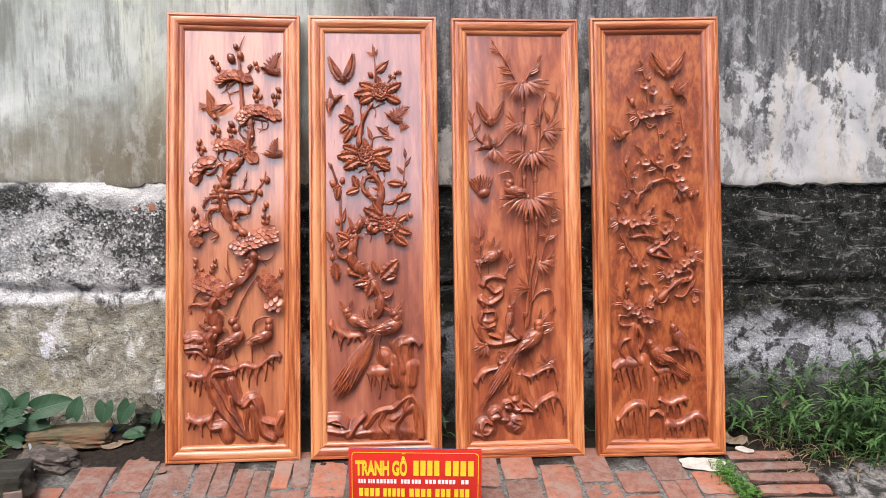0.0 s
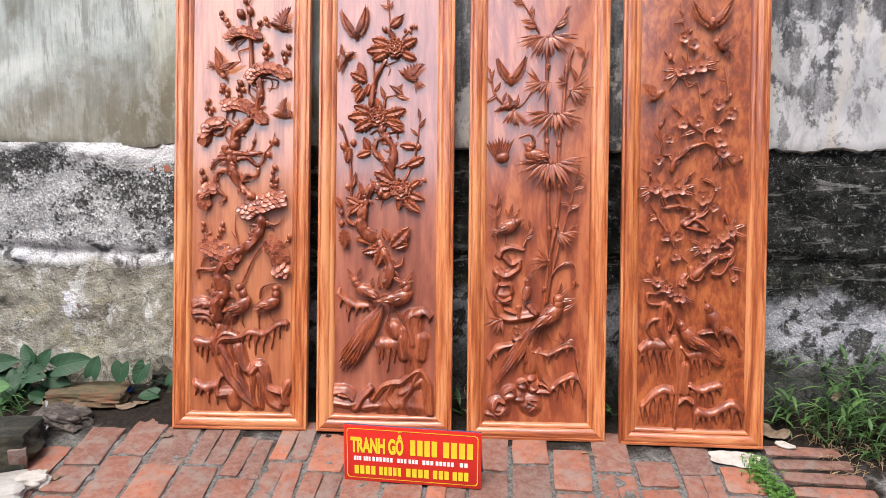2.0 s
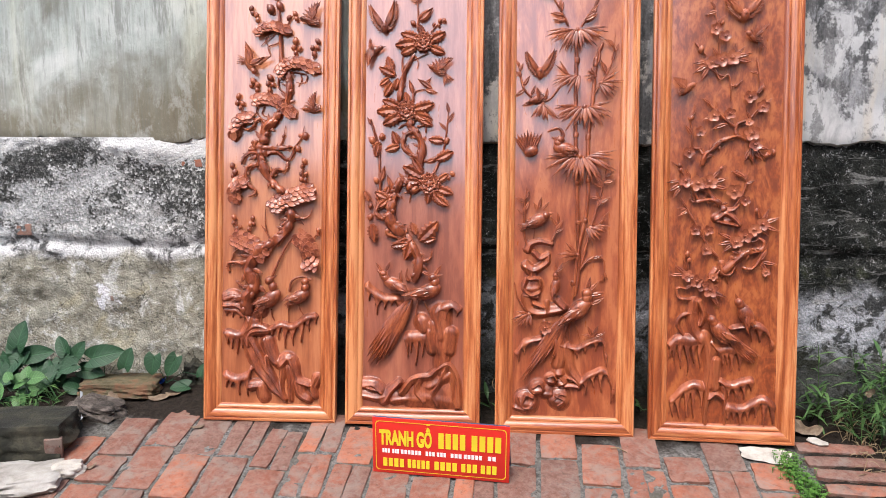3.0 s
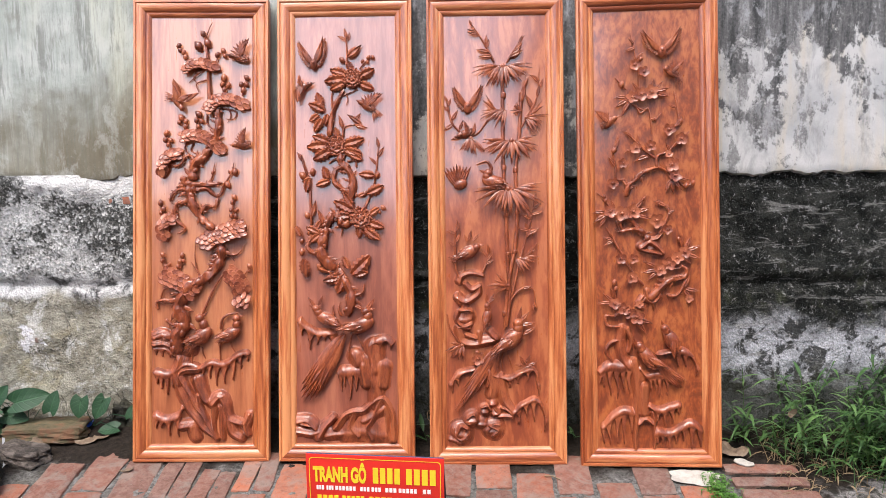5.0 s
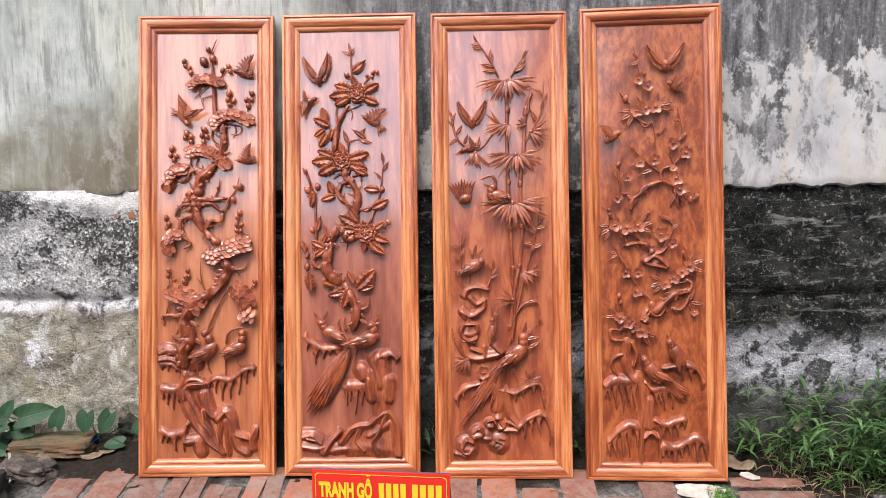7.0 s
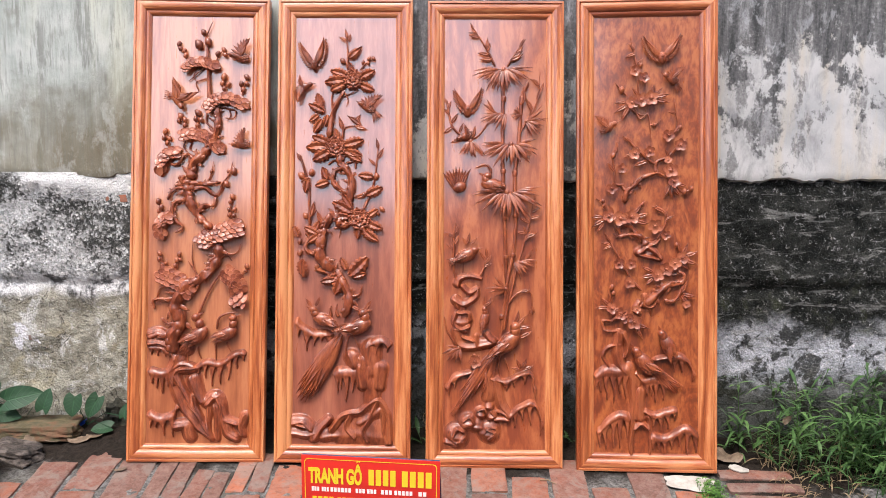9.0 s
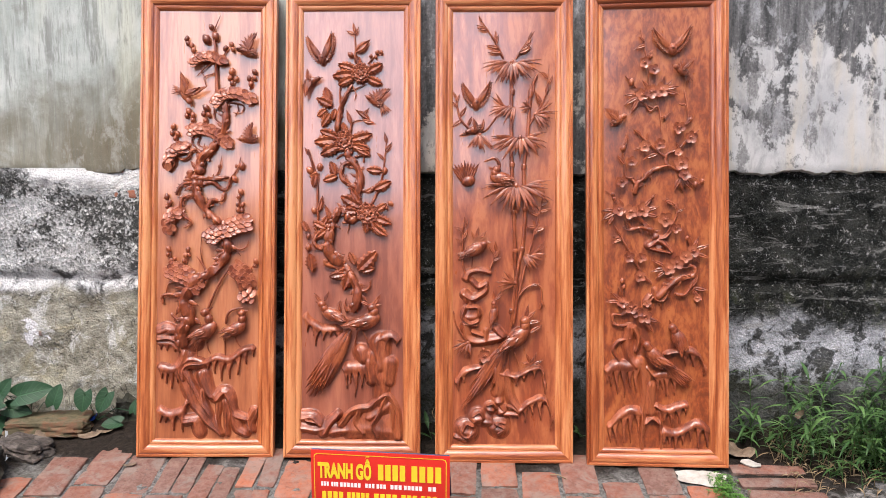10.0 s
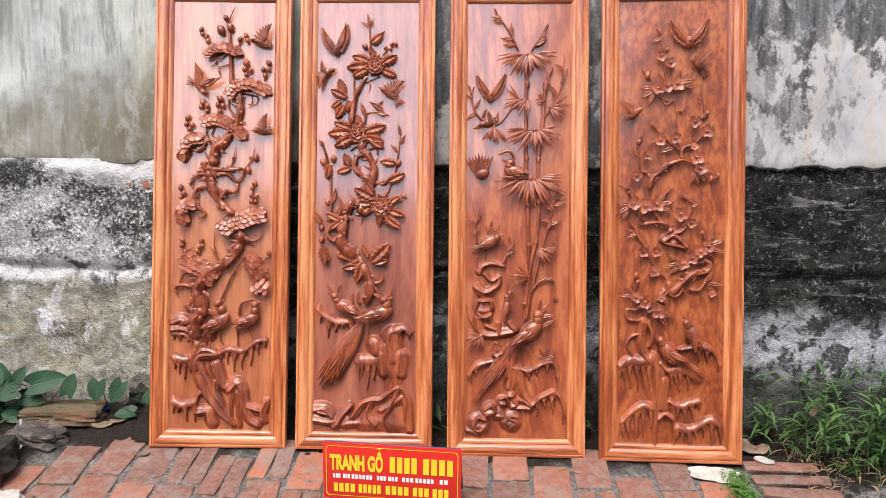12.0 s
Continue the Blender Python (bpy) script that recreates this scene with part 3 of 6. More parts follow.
letter_bars(front, "shop_name_bar", 0.213, 0.304, 0.098, 0.150, 4, SIGN_YELLOW)
letter_bars(front, "shop_name_bar", 0.318, 0.417, 0.098, 0.150, 4, SIGN_YELLOW)
for x0, x1, n in ((0.032, 0.058, 3), (0.064, 0.088, 3), (0.092, 0.160, 6), (0.172, 0.204, 3), (0.208, 0.240, 3), (0.252, 0.290, 3), (0.294, 0.354, 5), (0.370, 0.398, 2)):
    letter_bars(front, "address_bar", x0, x1, 0.070, 0.084, n, SIGN_WHITE)
for x0, x1, n in ((0.034, 0.106, 4), (0.114, 0.188, 5), (0.200, 0.277, 4), (0.286, 0.340, 3), (0.348, 0.402, 3)):
    letter_bars(front, "contact_bar", x0, x1, 0.024, 0.052, n, SIGN_YELLOW)



# ---- carving kit: places are millimetres on a panel, from its lower left corner; heights are above the board ----
TALL = 0.9945  # the drawings are that much shorter than drawn


def at(u, v, h):
    return Vector((u / 1000, DEEP - h / 1000, v * TALL / 1000))


def curve_points(pts, per=6):
    """A smooth line through the points."""
    p = [Vector((u, v, 0)) for u, v in pts]
    p = [p[0] * 2 - p[1]] + p + [p[-1] * 2 - p[-2]]
    out = []
    for a, b, c, d in zip(p, p[1:], p[2:], p[3:]):
        for k in range(per):
            t = k / per
            out.append(0.5 * (2 * b + (c - a) * t + (2 * a - 5 * b + 4 * c - d) * t * t + (3 * b - a - 3 * c + d) * t ** 3))
    return out + [p[-2]]


def stem(parent, pts, r0, r1=None, lift=9, name="branch", knots=0.0, sides=8, material=None):
    """A carved branch: a round, tapered sweep that stands clear of the board."""
    r1 = r0 * 0.5 if r1 is None else r1
    line = curve_points(pts)
    bm = bmesh.new()
    rings = []
    for k, p in enumerate(line):
        s = k / (len(line) - 1)
        d = (line[min(k + 1, len(line) - 1)] - line[max(k - 1, 0)]).normalized()
        side = Vector((-d.y, d.x, 0))
        r = r0 + (r1 - r0) * s
        if knots:
            r *= 1 + knots * noise.noise(Vector((p.x * 0.05, p.y * 0.05, 4.0))) + 0.6 * knots * noise.noise(Vector((p.x * 0.13, p.y * 0.13, 1.0)))
        if k in (0, len(line) - 1):
            r *= 0.5
        h = lift + 3.0 * noise.noise(Vector((p.x * 0.03, p.y * 0.03, 8.0)))
        ring = []
        for j in range(sides):
            a = 2 * math.pi * j / sides
            q = p + side * (r * math.cos(a))
            flute = 1 + (0.26 * math.sin(3 * a + k * 0.4) if knots else 0)
            ring.append(bm.verts.new(at(q.x, q.y, max(0.2, h + r * flute * math.sin(a)))))
        rings.append(ring)
    for a, b in zip(rings, rings[1:]):
        for j in range(sides):
            bm.faces.new((a[j], a[(j + 1) % sides], b[(j + 1) % sides], b[j]))
    bm.faces.new(rings[0])
    bm.faces.new(rings[-1])
    if knots >= 0.3:
        rnd = random.Random(int(line[0].x * 7 + line[-1].y * 3))
        for k in range(2, len(line) - 2, 2):
            d, s = (line[k + 1] - line[k]).normalized(), k / (len(line) - 1)
            r = r0 + (r1 - r0) * s
            way = rnd.choice((-1, 1))
            q = line[k] + Vector((-d.y, d.x, 0)) * (way * r * 0.55)
            if rnd.random() < 0.4:
                add_ball(bm, q.x, q.y, lift + r * 0.45, r * 0.55, 0.9, 1.5, math.degrees(math.atan2(d.y, d.x)) + 25 * way, 8)
            else:
                add_leaf(bm, q.x, q.y, lift + r * 0.2, r * rnd.uniform(1.4, 2.4), r * 0.8, math.degrees(math.atan2(d.y, d.x)) + way * rnd.uniform(35, 75), steps=5)
    return part(name, bm, material or CARVED, parent, smooth=70)


def leaf_shape(length, width, lobes=0, curl=0.15, bend=0.0, steps=10):
    """Corners of a carved leaf from its stalk along +x: two edges, a sunk midrib and an underside."""
    rows = []
    for k in range(steps + 1):
        s = k / steps
        w = width * 0.5 * math.sin(math.pi * min(1, 0.06 + 0.94 * s) ** 0.75)
        if lobes:
            w = width * 0.5 * math.sin(math.pi * min(0.98, 0.05 + 0.93 * s) ** 0.9) ** 0.6
            w *= 1 - 0.34 * abs(math.sin(math.pi * (lobes * s + 0.15))) ** 1.5 * (1 if s < 0.97 else 0)
        w = max(w, 0.4)
        x, y0 = s * length, bend * length * s * s
        up = curl * length * (s - s * s * 1.1)
        rows.append([(x, y0 + w, up), (x, y0 + w * 0.5, up + 0.16 * width), (x, y0, up + 0.05 * width), (x, y0 - w * 0.5, up + 0.16 * width), (x, y0 - w, up), (x, y0, up - 0.12 * width)])
    return rows


def add_leaf(bm, u, v, h, length, width, angle, lobes=0, curl=0.15, bend=0.0, pitch=0.0, steps=10):
    ca, sa = math.cos(radians(angle)), math.sin(radians(angle))
    cp, sp = math.cos(radians(pitch)), math.sin(radians(pitch))
    rows = []
    for row in leaf_shape(length, width, lobes, curl, bend, steps):
        ring = []
        for x, y, z in row:
            x, z = x * cp - z * sp, x * sp + z * cp
            ring.append(bm.verts.new(at(u + x * ca - y * sa, v + x * sa + y * ca, max(0.3, h + z))))
        rows.append(ring)
    for a, b in zip(rows, rows[1:]):
        for j in range(6):
            bm.faces.new((a[j], a[(j + 1) % 6], b[(j + 1) % 6], b[j]))
    bm.faces.new(rows[0])
    bm.faces.new(rows[-1])


def leaf(parent, u, v, length, width, angle, lobes=0, h=14, curl=0.15, bend=0.1, name="leaf", material=None, pitch=0):
    bm = bmesh.new()
    add_leaf(bm, u, v, h, length, width, angle, lobes, curl, bend, pitch, 20 if lobes else 10)
    return part(name, bm, material or CARVED, parent, smooth=50)


def add_ball(bm, u, v, h, r, flat=1.0, stretch=1.0, angle=0.0, seg=10):
    ca, sa = math.cos(radians(angle)), math.sin(radians(angle))
    made = bmesh.ops.create_uvsphere(bm, u_segments=seg, v_segments=max(5, seg * 2 // 3), radius=1.0)["verts"]
    for w in made:
        x, y, z = w.co
        x, y = x * r * stretch, y * r
        w.co = at(u + x * ca - y * sa, v + x * sa + y * ca, max(0.2, h + z * r * flat))


def shared(name, build, material, smooth=75):
    bm = bmesh.new()
    build(bm)
    return mesh_of(bm, name, material, smooth)


ORIGIN = Matrix.Translation((0, -DEEP, 0))


def placed(parent, name, me, u, v, h, angle, size, pitch=0.0, tip=0.0):
    """A shared carved piece, set on the board at a height, turned in its plane and tipped."""
    ob = new(name, me)
    ob.parent = parent
    ob.matrix_basis = Matrix.Translation(at(u, v, h)) @ Matrix.Rotation(-radians(angle), 4, "Y") @ Matrix.Rotation(radians(pitch), 4, "Z") @ Matrix.Rotation(radians(tip), 4, "X") @ Matrix.Scale(size, 4) @ ORIGIN
    return ob


def build_blossom(bm, petals=5, seed=0):
    """Five cupped round petals about a small knob, 10 mm in radius."""
    rnd = random.Random(seed)
    for k in range(petals):
        a = 360 / petals * k + rnd.uniform(-7, 7)
        ca, sa = math.cos(radians(a)), math.sin(radians(a))
        rim = []
        centre = bm.verts.new(at(6 * ca, 6 * sa, 1.2))
        under = bm.verts.new(at(5.5 * ca, 5.5 * sa, -2.0))
        for j in range(9):
            b = 2 * math.pi * j / 9
            x, y = 6 + 4.6 * math.cos(b), 4.3 * math.sin(b)
            z = 1.6 + 0.30 * max(0, x - 3) + rnd.uniform(-0.2, 0.2)
            rim.append(bm.verts.new(at(x * ca - y * sa, x * sa + y * ca, z)))
        for j in range(9):
            bm.faces.new((centre, rim[j], rim[(j + 1) % 9]))
            bm.faces.new((under, rim[(j + 1) % 9], rim[j]))
    add_ball(bm, 0, 0, 2.2, 2.3, 0.8, seg=8)
    for k in range(6):
        a = math.pi / 3 * k + 0.4
        add_ball(bm, 3.3 * math.cos(a), 3.3 * math.sin(a), 2.8, 0.8, seg=5)


def build_disc(bm, seed=0):
    """One oval tuft of a pine pad, domed, with a raised rim and fine cuts; 10 mm long."""
    n = 14
    mid = bm.verts.new(at(0, 0, 0.9))
    base = bm.verts.new(at(0, 0, -4))
    r1, r2, r3 = [], [], []
    for j in range(n):
        a = 2 * math.pi * j / n
        r1.append(bm.verts.new(at(6.5 * math.cos(a), 4.6 * math.sin(a), 0.9 if j % 2 else 0.3)))
        r2.append(bm.verts.new(at(9.3 * math.cos(a), 6.7 * math.sin(a), 1.7 if j % 2 else 1.2)))
        r3.append(bm.verts.new(at(10.2 * math.cos(a), 7.5 * math.sin(a), 0.2)))
    for j in range(n):
        k = (j + 1) % n
        bm.faces.new((mid, r1[j], r1[k]))
        bm.faces.new((r1[j], r2[j], r2[k], r1[k]))
        bm.faces.new((r2[j], r3[j], r3[k], r2[k]))
        bm.faces.new((r3[j], base, r3[k]))


def build_bud(bm):
    """A round bud, grooved, 10 mm in radius."""
    add_ball(bm, 0, 0, 0, 8.6, 0.95, 1.38, 90, seg=12)
    for w in bm.verts:
        a = math.atan2(w.co.z, w.co.x)
        k = 1 + 0.10 * math.sin(4 * a)
        w.co.x, w.co.z = w.co.x * k, w.co.z * k


BLOSSOMS = [shared("blossom", lambda bm, s=s: build_blossom(bm, 5, s), PETAL) for s in range(3)]
DISCS = [shared("needle_tuft", build_disc, PETAL, 30)]
BUD = shared("bud", build_bud, CARVED)


def blossom(parent, u, v, r, h=15, pitch=0):
    k = int(u * 7 + v * 3)
    return placed(parent, "blossom", BLOSSOMS[k % 3], u, v, h, k % 72, r / 10, pitch or (k % 31 - 15))


def buds(parent, *uvr, h=11):
    for u, v, r in uvr:
        placed(parent, "bud", BUD, u, v, h, int(u * 13) % 70 - 35, r / 10)


def pad(parent, pts, width, size=15, rows=3, arch=1.0):
    """A pine pad: overlapping oval tufts in rows along a curved line, the outer rows lower."""
    line = curve_points(pts, 8)
    total = sum((b - a).length for a, b in zip(line, line[1:]))
    stem(parent, pts, width * 0.22, width * 0.2, 4, "pad_core", 0.2)
    rnd = random.Random(int(total * 10))
    for row in range(rows):
        t = (row + 0.5) / rows - 0.5
        count = max(3, int(total / (size * 1.2)))
        for k in range(count):
            s = (k + (0.5 if row % 2 else 0.1) + rnd.uniform(-0.1, 0.1)) / count * (len(line) - 1)
            i = min(int(s), len(line) - 2)
            p = line[i].lerp(line[i + 1], s - i)
            d = (line[i + 1] - line[i]).normalized()
            side = Vector((-d.y, d.x, 0))
            if side.y < 0:
                side = -side
            q = p + side * (-t * width) + d * rnd.uniform(-1.5, 1.5)
            h = 15 + 6 * (1 - abs(t) * 2) * arch + row * 3.4 + rnd.uniform(-1.8, 1.8)
            d = -d if d.x < 0 else d
            ang = math.degrees(math.atan2(d.y, d.x)) + rnd.uniform(-16, 16)
            placed(parent, "needle_tuft", DISCS[0], q.x, q.y, h, ang, size / 10 * rnd.uniform(0.85, 1.15), rnd.uniform(8, 22), rnd.uniform(-24, -8))


def fan(bm, u, v, h, a0, a1, count, length, width, curl=0.1, bend=0.0, pitch=6, lobes=0, vary=0.12):
    """Feathers or blades spread from one place between two angles."""
    for k in range(count):
        s = k / max(1, count - 1)
        k_len = length * (1 - vary * abs(math.sin(k * 2.3)))
        add_leaf(bm, u, v, h + (k % 2) * 1.6, k_len, width, a0 + (a1 - a0) * s, lobes, curl, bend, pitch, 6)


def bird(parent, u, v, size, angle, wings=(), tail=None, head=None, h=17):
    """A carved bird as one plain piece. size: body length; angle: the way it faces; wings: (angle, spread, length); tail: (angle, spread, length, count)."""
    bm = bmesh.new()
    ca, sa = math.cos(radians(angle)), math.sin(radians(angle))
    add_ball(bm, u, v, h, size * 0.27, 0.8, 1.75, angle, 14)
    big = size * 0.27
    for row in range(5):
        for col in (-1, 0, 1):
            fa, fb = (0.62 - 0.34 * row) * big * 1.5, (col + (0.5 if row % 2 else 0)) * big * 0.5
            top = 1 - (fa / (1.75 * big)) ** 2 - (fb / big) ** 2
            if top > 0.05:
                add_leaf(bm, u + fa * ca - fb * sa, v + fa * sa + fb * ca, h + 0.8 * big * math.sqrt(top) - 1.2, size * 0.2, size * 0.12, angle + 180 + 12 * col, 0, 0.1, 0, 0, 5)
    hu, hv = head if head else (u + ca * size * 0.48, v + sa * size * 0.48)
    add_ball(bm, hu, hv, h + 4, size * 0.165, 0.95, 1.1, angle, 10)
    add_ball(bm, (u + ca * size * 0.3 + hu) / 2, (v + sa * size * 0.3 + hv) / 2, h + 3, size * 0.17, 0.9, 1.3, math.degrees(math.atan2(hv - v, hu - u)), 10)
    add_leaf(bm, hu + ca * size * 0.1, hv + sa * size * 0.1, h + 3, size * 0.26, size * 0.1, angle - 8, steps=5)
    for a, spread, length in wings:
        ra = radians(a)
        for k in range(8):
            s = k / 7
            base = size * 0.34 * (s - 0.3)
            add_leaf(bm, u + math.cos(ra) * length * 0.62 * s + ca * base * 0.2, v + math.sin(ra) * length * 0.62 * s + sa * base * 0.2, h + size * 0.19 + 3 * s, length * (0.62 - 0.16 * s), length * 0.17,
                     a - spread * (1 - s), 0, 0.1, 0.0, 3, 5)
        add_leaf(bm, u, v, h + size * 0.21, length * 0.8, length * 0.26, a, 0, 0.12, 0.05, 5, 7)
    if tail:
        a, spread, length, count = tail
        fan(bm, u - ca * size * 0.3, v - sa * size * 0.3, h - 3, a - spread, a + spread, count, length, max(5, length * 0.17), 0.04, 0, 0)
    return part("carved_bird", bm, CARVED, parent, smooth=60)


def vbird(parent, u, v, size, left, right):
    """A bird seen head on with both wings raised in a V; left and right are the wing tips."""
    bm = bmesh.new()
    add_ball(bm, u, v, 18, size * 0.15, 0.9, 1.5, 90, 12)
    add_ball(bm, u, v + size * 0.05, 25, size * 0.09, 1, 1, 0, 8)
    add_leaf(bm, u, v + size * 0.05, 30, size * 0.12, size * 0.06, 270, steps=4)
    for (tu, tv), turn in ((left, 1), (right, -1)):
        d = Vector((tu - u, tv - v, 0))
        length, a = d.length, math.degrees(math.atan2(tv - v, tu - u))
        for k in range(10):
            s = (k + 0.5) / 10
            swell = math.sin(math.pi * (0.15 + 0.8 * s))
            p = Vector((u, v, 0)) + d * s * 0.9 + Vector((-d.y, d.x, 0)).normalized() * (turn * 0.13 * length * swell)
            add_leaf(bm, p.x, p.y, 15 + 6 * s, length * 0.21, length * 0.12, a + turn * (88 - 72 * s), 0, 0.05, 0, 0, 4)
        add_leaf(bm, u, v, 18, length * 1.04, length * 0.23, a + turn * 13, 0, 0.12, -0.23 * turn, 5, 9)
    return part("carved_bird", bm, CARVED, parent, smooth=60)


def ledge(pts, r, h, *drops):
    """A melted shelf of rock: a crest line, half its depth, its height above the board, and the runs (u, v, length) that hang from it."""
    return (pts, r, h, drops)


def ledge_height(U, V, pts, r, h, drops):
    line = sorted((p.x, p.y) for p in curve_points(pts, 6))
    us, vs = [p[0] for p in line], [p[1] for p in line]
    mid = np.interp(U, us, vs)
    ends = np.clip(np.minimum(U - us[0] + 0.7 * r, us[-1] + 0.7 * r - U) / (0.9 * r), 0, 1) ** 0.5
    top, foot = mid + r * ends, mid - 0.3 * r * ends
    low = foot.copy()
    for u, v, n in drops:
        deep = np.maximum(0, np.interp(u, us, vs) - 0.3 * r - (v - n))
        side = np.abs(U - u - 1.2 * np.sin(V * 0.05 + u))
        thin = np.exp(-side / 5.5)
        low = np.minimum(low, foot - deep * np.maximum(thin, np.where(side < 2.3, 0.93 - 0.05 * side, 0)))
    inside = (ends > 0) & (V > low) & (V < top)
    under = np.clip((V - low) / 3.5, 0, 1) ** 0.45
    over = np.sin(np.clip((top - V) / (1.5 * r), 0, 1) * math.pi / 2) ** 0.8
    full = 0.62 + 0.38 * np.clip((V - mid + 0.9 * r) / r, 0, 1)
    scoop = 1 - 0.10 * np.exp(-((V - mid - 0.1 * r) / (0.4 * r)) ** 2) + 0.05 * np.sin(U * 0.16 + V * 0.07)
    return np.where(inside, h * under * over * full * scoop, 0)


def relief(parent, name, strokes, cell=1.7, groove=0.0):
    """Smooth carved rock and roots: rounded strokes (points, r0, r1, height) and ledges, melted into one another."""
    lines = [[(p.x, p.y) for p in curve_points(s[0], 4)] if len(s[0]) > 1 else [s[0][0], (s[0][0][0] + 0.1, s[0][0][1])] for s in strokes]
    wide = max(s[1] for s in strokes) * 1.4
    every = [q for line in lines for q in line]
    hang = [v - n for s in strokes if not isinstance(s[3], (int, float)) for _, v, n in s[3]]
    lo_u, hi_u = max(min(q[0] for q in every) - wide, RAIL * 1000 - 1), min(max(q[0] for q in every) + wide, (W - RAIL) * 1000 + 1)
    lo_v, hi_v = max(min([q[1] for q in every] + hang) - wide, RAIL * 1000 - 1), max(q[1] for q in every) + wide
    us, vs = np.arange(lo_u, hi_u + cell, cell), np.arange(lo_v - cell, hi_v + 2 * cell, cell)
    U0, V0 = np.meshgrid(us, vs)
    # the chisel wanders: the strokes swell, pinch and bend
    U = U0 + 1.6 * np.sin(V0 * 0.07 + 1.2 * np.sin(U0 * 0.04))
    V = V0 + 2.0 * np.sin(U0 * 0.065 + 1.0 * np.sin(V0 * 0.05))
    each = []
    for (pts, r0, third, fourth), line in zip(strokes, lines):
        if not isinstance(fourth, (int, float)):
            each.append(ledge_height(U, V, pts, r0, third, fourth))
            continue
        r1, h, n = third, fourth, len(line) - 1
        T = np.zeros_like(U)
        for k in range(n):
            (u0, v0), (u1, v1) = line[k], line[k + 1]
            du, dv = u1 - u0, v1 - v0
            t = np.clip(((U - u0) * du + (V - v0) * dv) / (du * du + dv * dv + 1e-9), 0, 1)
            off = ((U - u0) * dv - (V - v0) * du) / (math.hypot(du, dv) + 1e-9)
            d = np.hypot(U - u0 - t * du, V - v0 - t * dv)
            r = 1.06 * (r0 + (r1 - r0) * (k + t) / n)
            x = np.clip(1 - d / r, 0, 1)
            # a ridge set off from the middle, steep on one side and dished on the other
            crest = np.exp(-((off / r - 0.35) / 0.28) ** 2)
            T = np.maximum(T, h * np.minimum(1, r / 7) * (np.sin(x * math.pi / 2) ** 0.5 * (0.74 + groove * np.sin(off * 0.9 + 0.8 * np.sin(U * 0.05))) + 0.30 * crest * np.minimum(1, 2.2 * x)))
            if r0 > 12:
                low = np.clip(1 - d / (1.35 * r), 0, 1)
                T = np.maximum(T, 0.34 * h * (low * low * (3 - 2 * low)) ** 0.7)
        each.append(T)
    T = sum(e ** 8 for e in each) ** (1 / 8)
    wave = np.sin(U * 0.11 + 2.1 * np.sin(V * 0.045)) * np.sin(V * 0.083 + 1.3 * np.sin(U * 0.06))
    T = np.where(T > 0.05, T + 0.5 * wave * np.minimum(1, T / 10), 0)
    live = T > 0.05
    grown = live.copy()
    grown[1:] |= live[:-1]
    grown[:-1] |= live[1:]
    both = grown.copy()
    both[:, 1:] |= grown[:, :-1]
    both[:, :-1] |= grown[:, 1:]
    ids = -np.ones(U.shape, int)
    ids[both] = np.arange(both.sum())
    verts = np.stack([U0 / 1000, DEEP + 0.0006 - T / 1000, V0 * TALL / 1000], -1)[both]
    a, b, c, d = ids[:-1, :-1], ids[:-1, 1:], ids[1:, 1:], ids[1:, :-1]
    ok = (a >= 0) & (b >= 0) & (c >= 0) & (d >= 0)
    faces = np.stack([a, b, c, d], -1)[ok]
    me = bpy.data.meshes.new(name)
    me.from_pydata(verts.tolist(), [], faces.tolist())
    me.shade_smooth()
    me.materials.append(ROCK)
    ob = new(name, me)
    ob.parent = parent
    return ob


def blades(parent, u, v, a0, a1, count, length, width, h=14, bend=0.05, name="bamboo_leaves"):
    """A spray of long pointed leaves, each blade an own piece under the spray's sheath."""
    bm = bmesh.new()
    add_ball(bm, u, v, h + 1, width * 0.5, 0.7, 1.3, (a0 + a1) / 2, 8)
    sheath = part(name, bm, CARVED, parent)
    rnd = random.Random(int(u * 31 + v))
    for k in range(count):
        s = k / max(1, count - 1)
        bm = bmesh.new()
        a = a0 + (a1 - a0) * s + rnd.uniform(-9, 9)
        droop = -0.16 * math.cos(radians(a)) * (1 if math.sin(radians(a)) < 0.4 else 0)
        off = (s - 0.5) * length * 0.55 * (1 if abs(a1 - a0) > 120 else 0.2)
        add_leaf(bm, u + off, v, h + rnd.uniform(-2, 6), length * rnd.uniform(0.70, 1.12), width * 0.66, a, 0, 0.22, droop + bend * rnd.uniform(-1, 1), 8, 8)
        ob = part("blade", bm, CARVED, sheath, smooth=75)
    return sheath


def bloom(parent, u, v, r):
    """A full double flower with a beaded heart; its petals are pieces of its own."""
    bm = bmesh.new()
    add_ball(bm, u, v, 15, r * 0.4, 0.7, 1, 0, 12)
    for ring, count in ((0.28, 6), (0.55, 11), (0.8, 15)):
        for k in range(count):
            a = 2 * math.pi * k / count + ring
            add_ball(bm, u + r * ring * math.cos(a), v + r * ring * math.sin(a), 28 - 7 * ring, r * 0.105, 1, 1, 0, 6)
    heart = part("flower", bm, PETAL, parent, "carved double flower with a beaded heart")
    for ring, count, size, h in ((0.5, 10, 0.55, 13), (0.28, 7, 0.5, 18)):
        for k in range(count):
            a = 360 * k / count + ring * 60
            bm = bmesh.new()
            add_leaf(bm, u + r * ring * math.cos(radians(a)), v + r * ring * math.sin(radians(a)), h, r * size, r * size * 1.1, a, 0, 0.3, 0, 26, 7)
            part("petal", bm, PETAL, heart, smooth=75)
    return heart


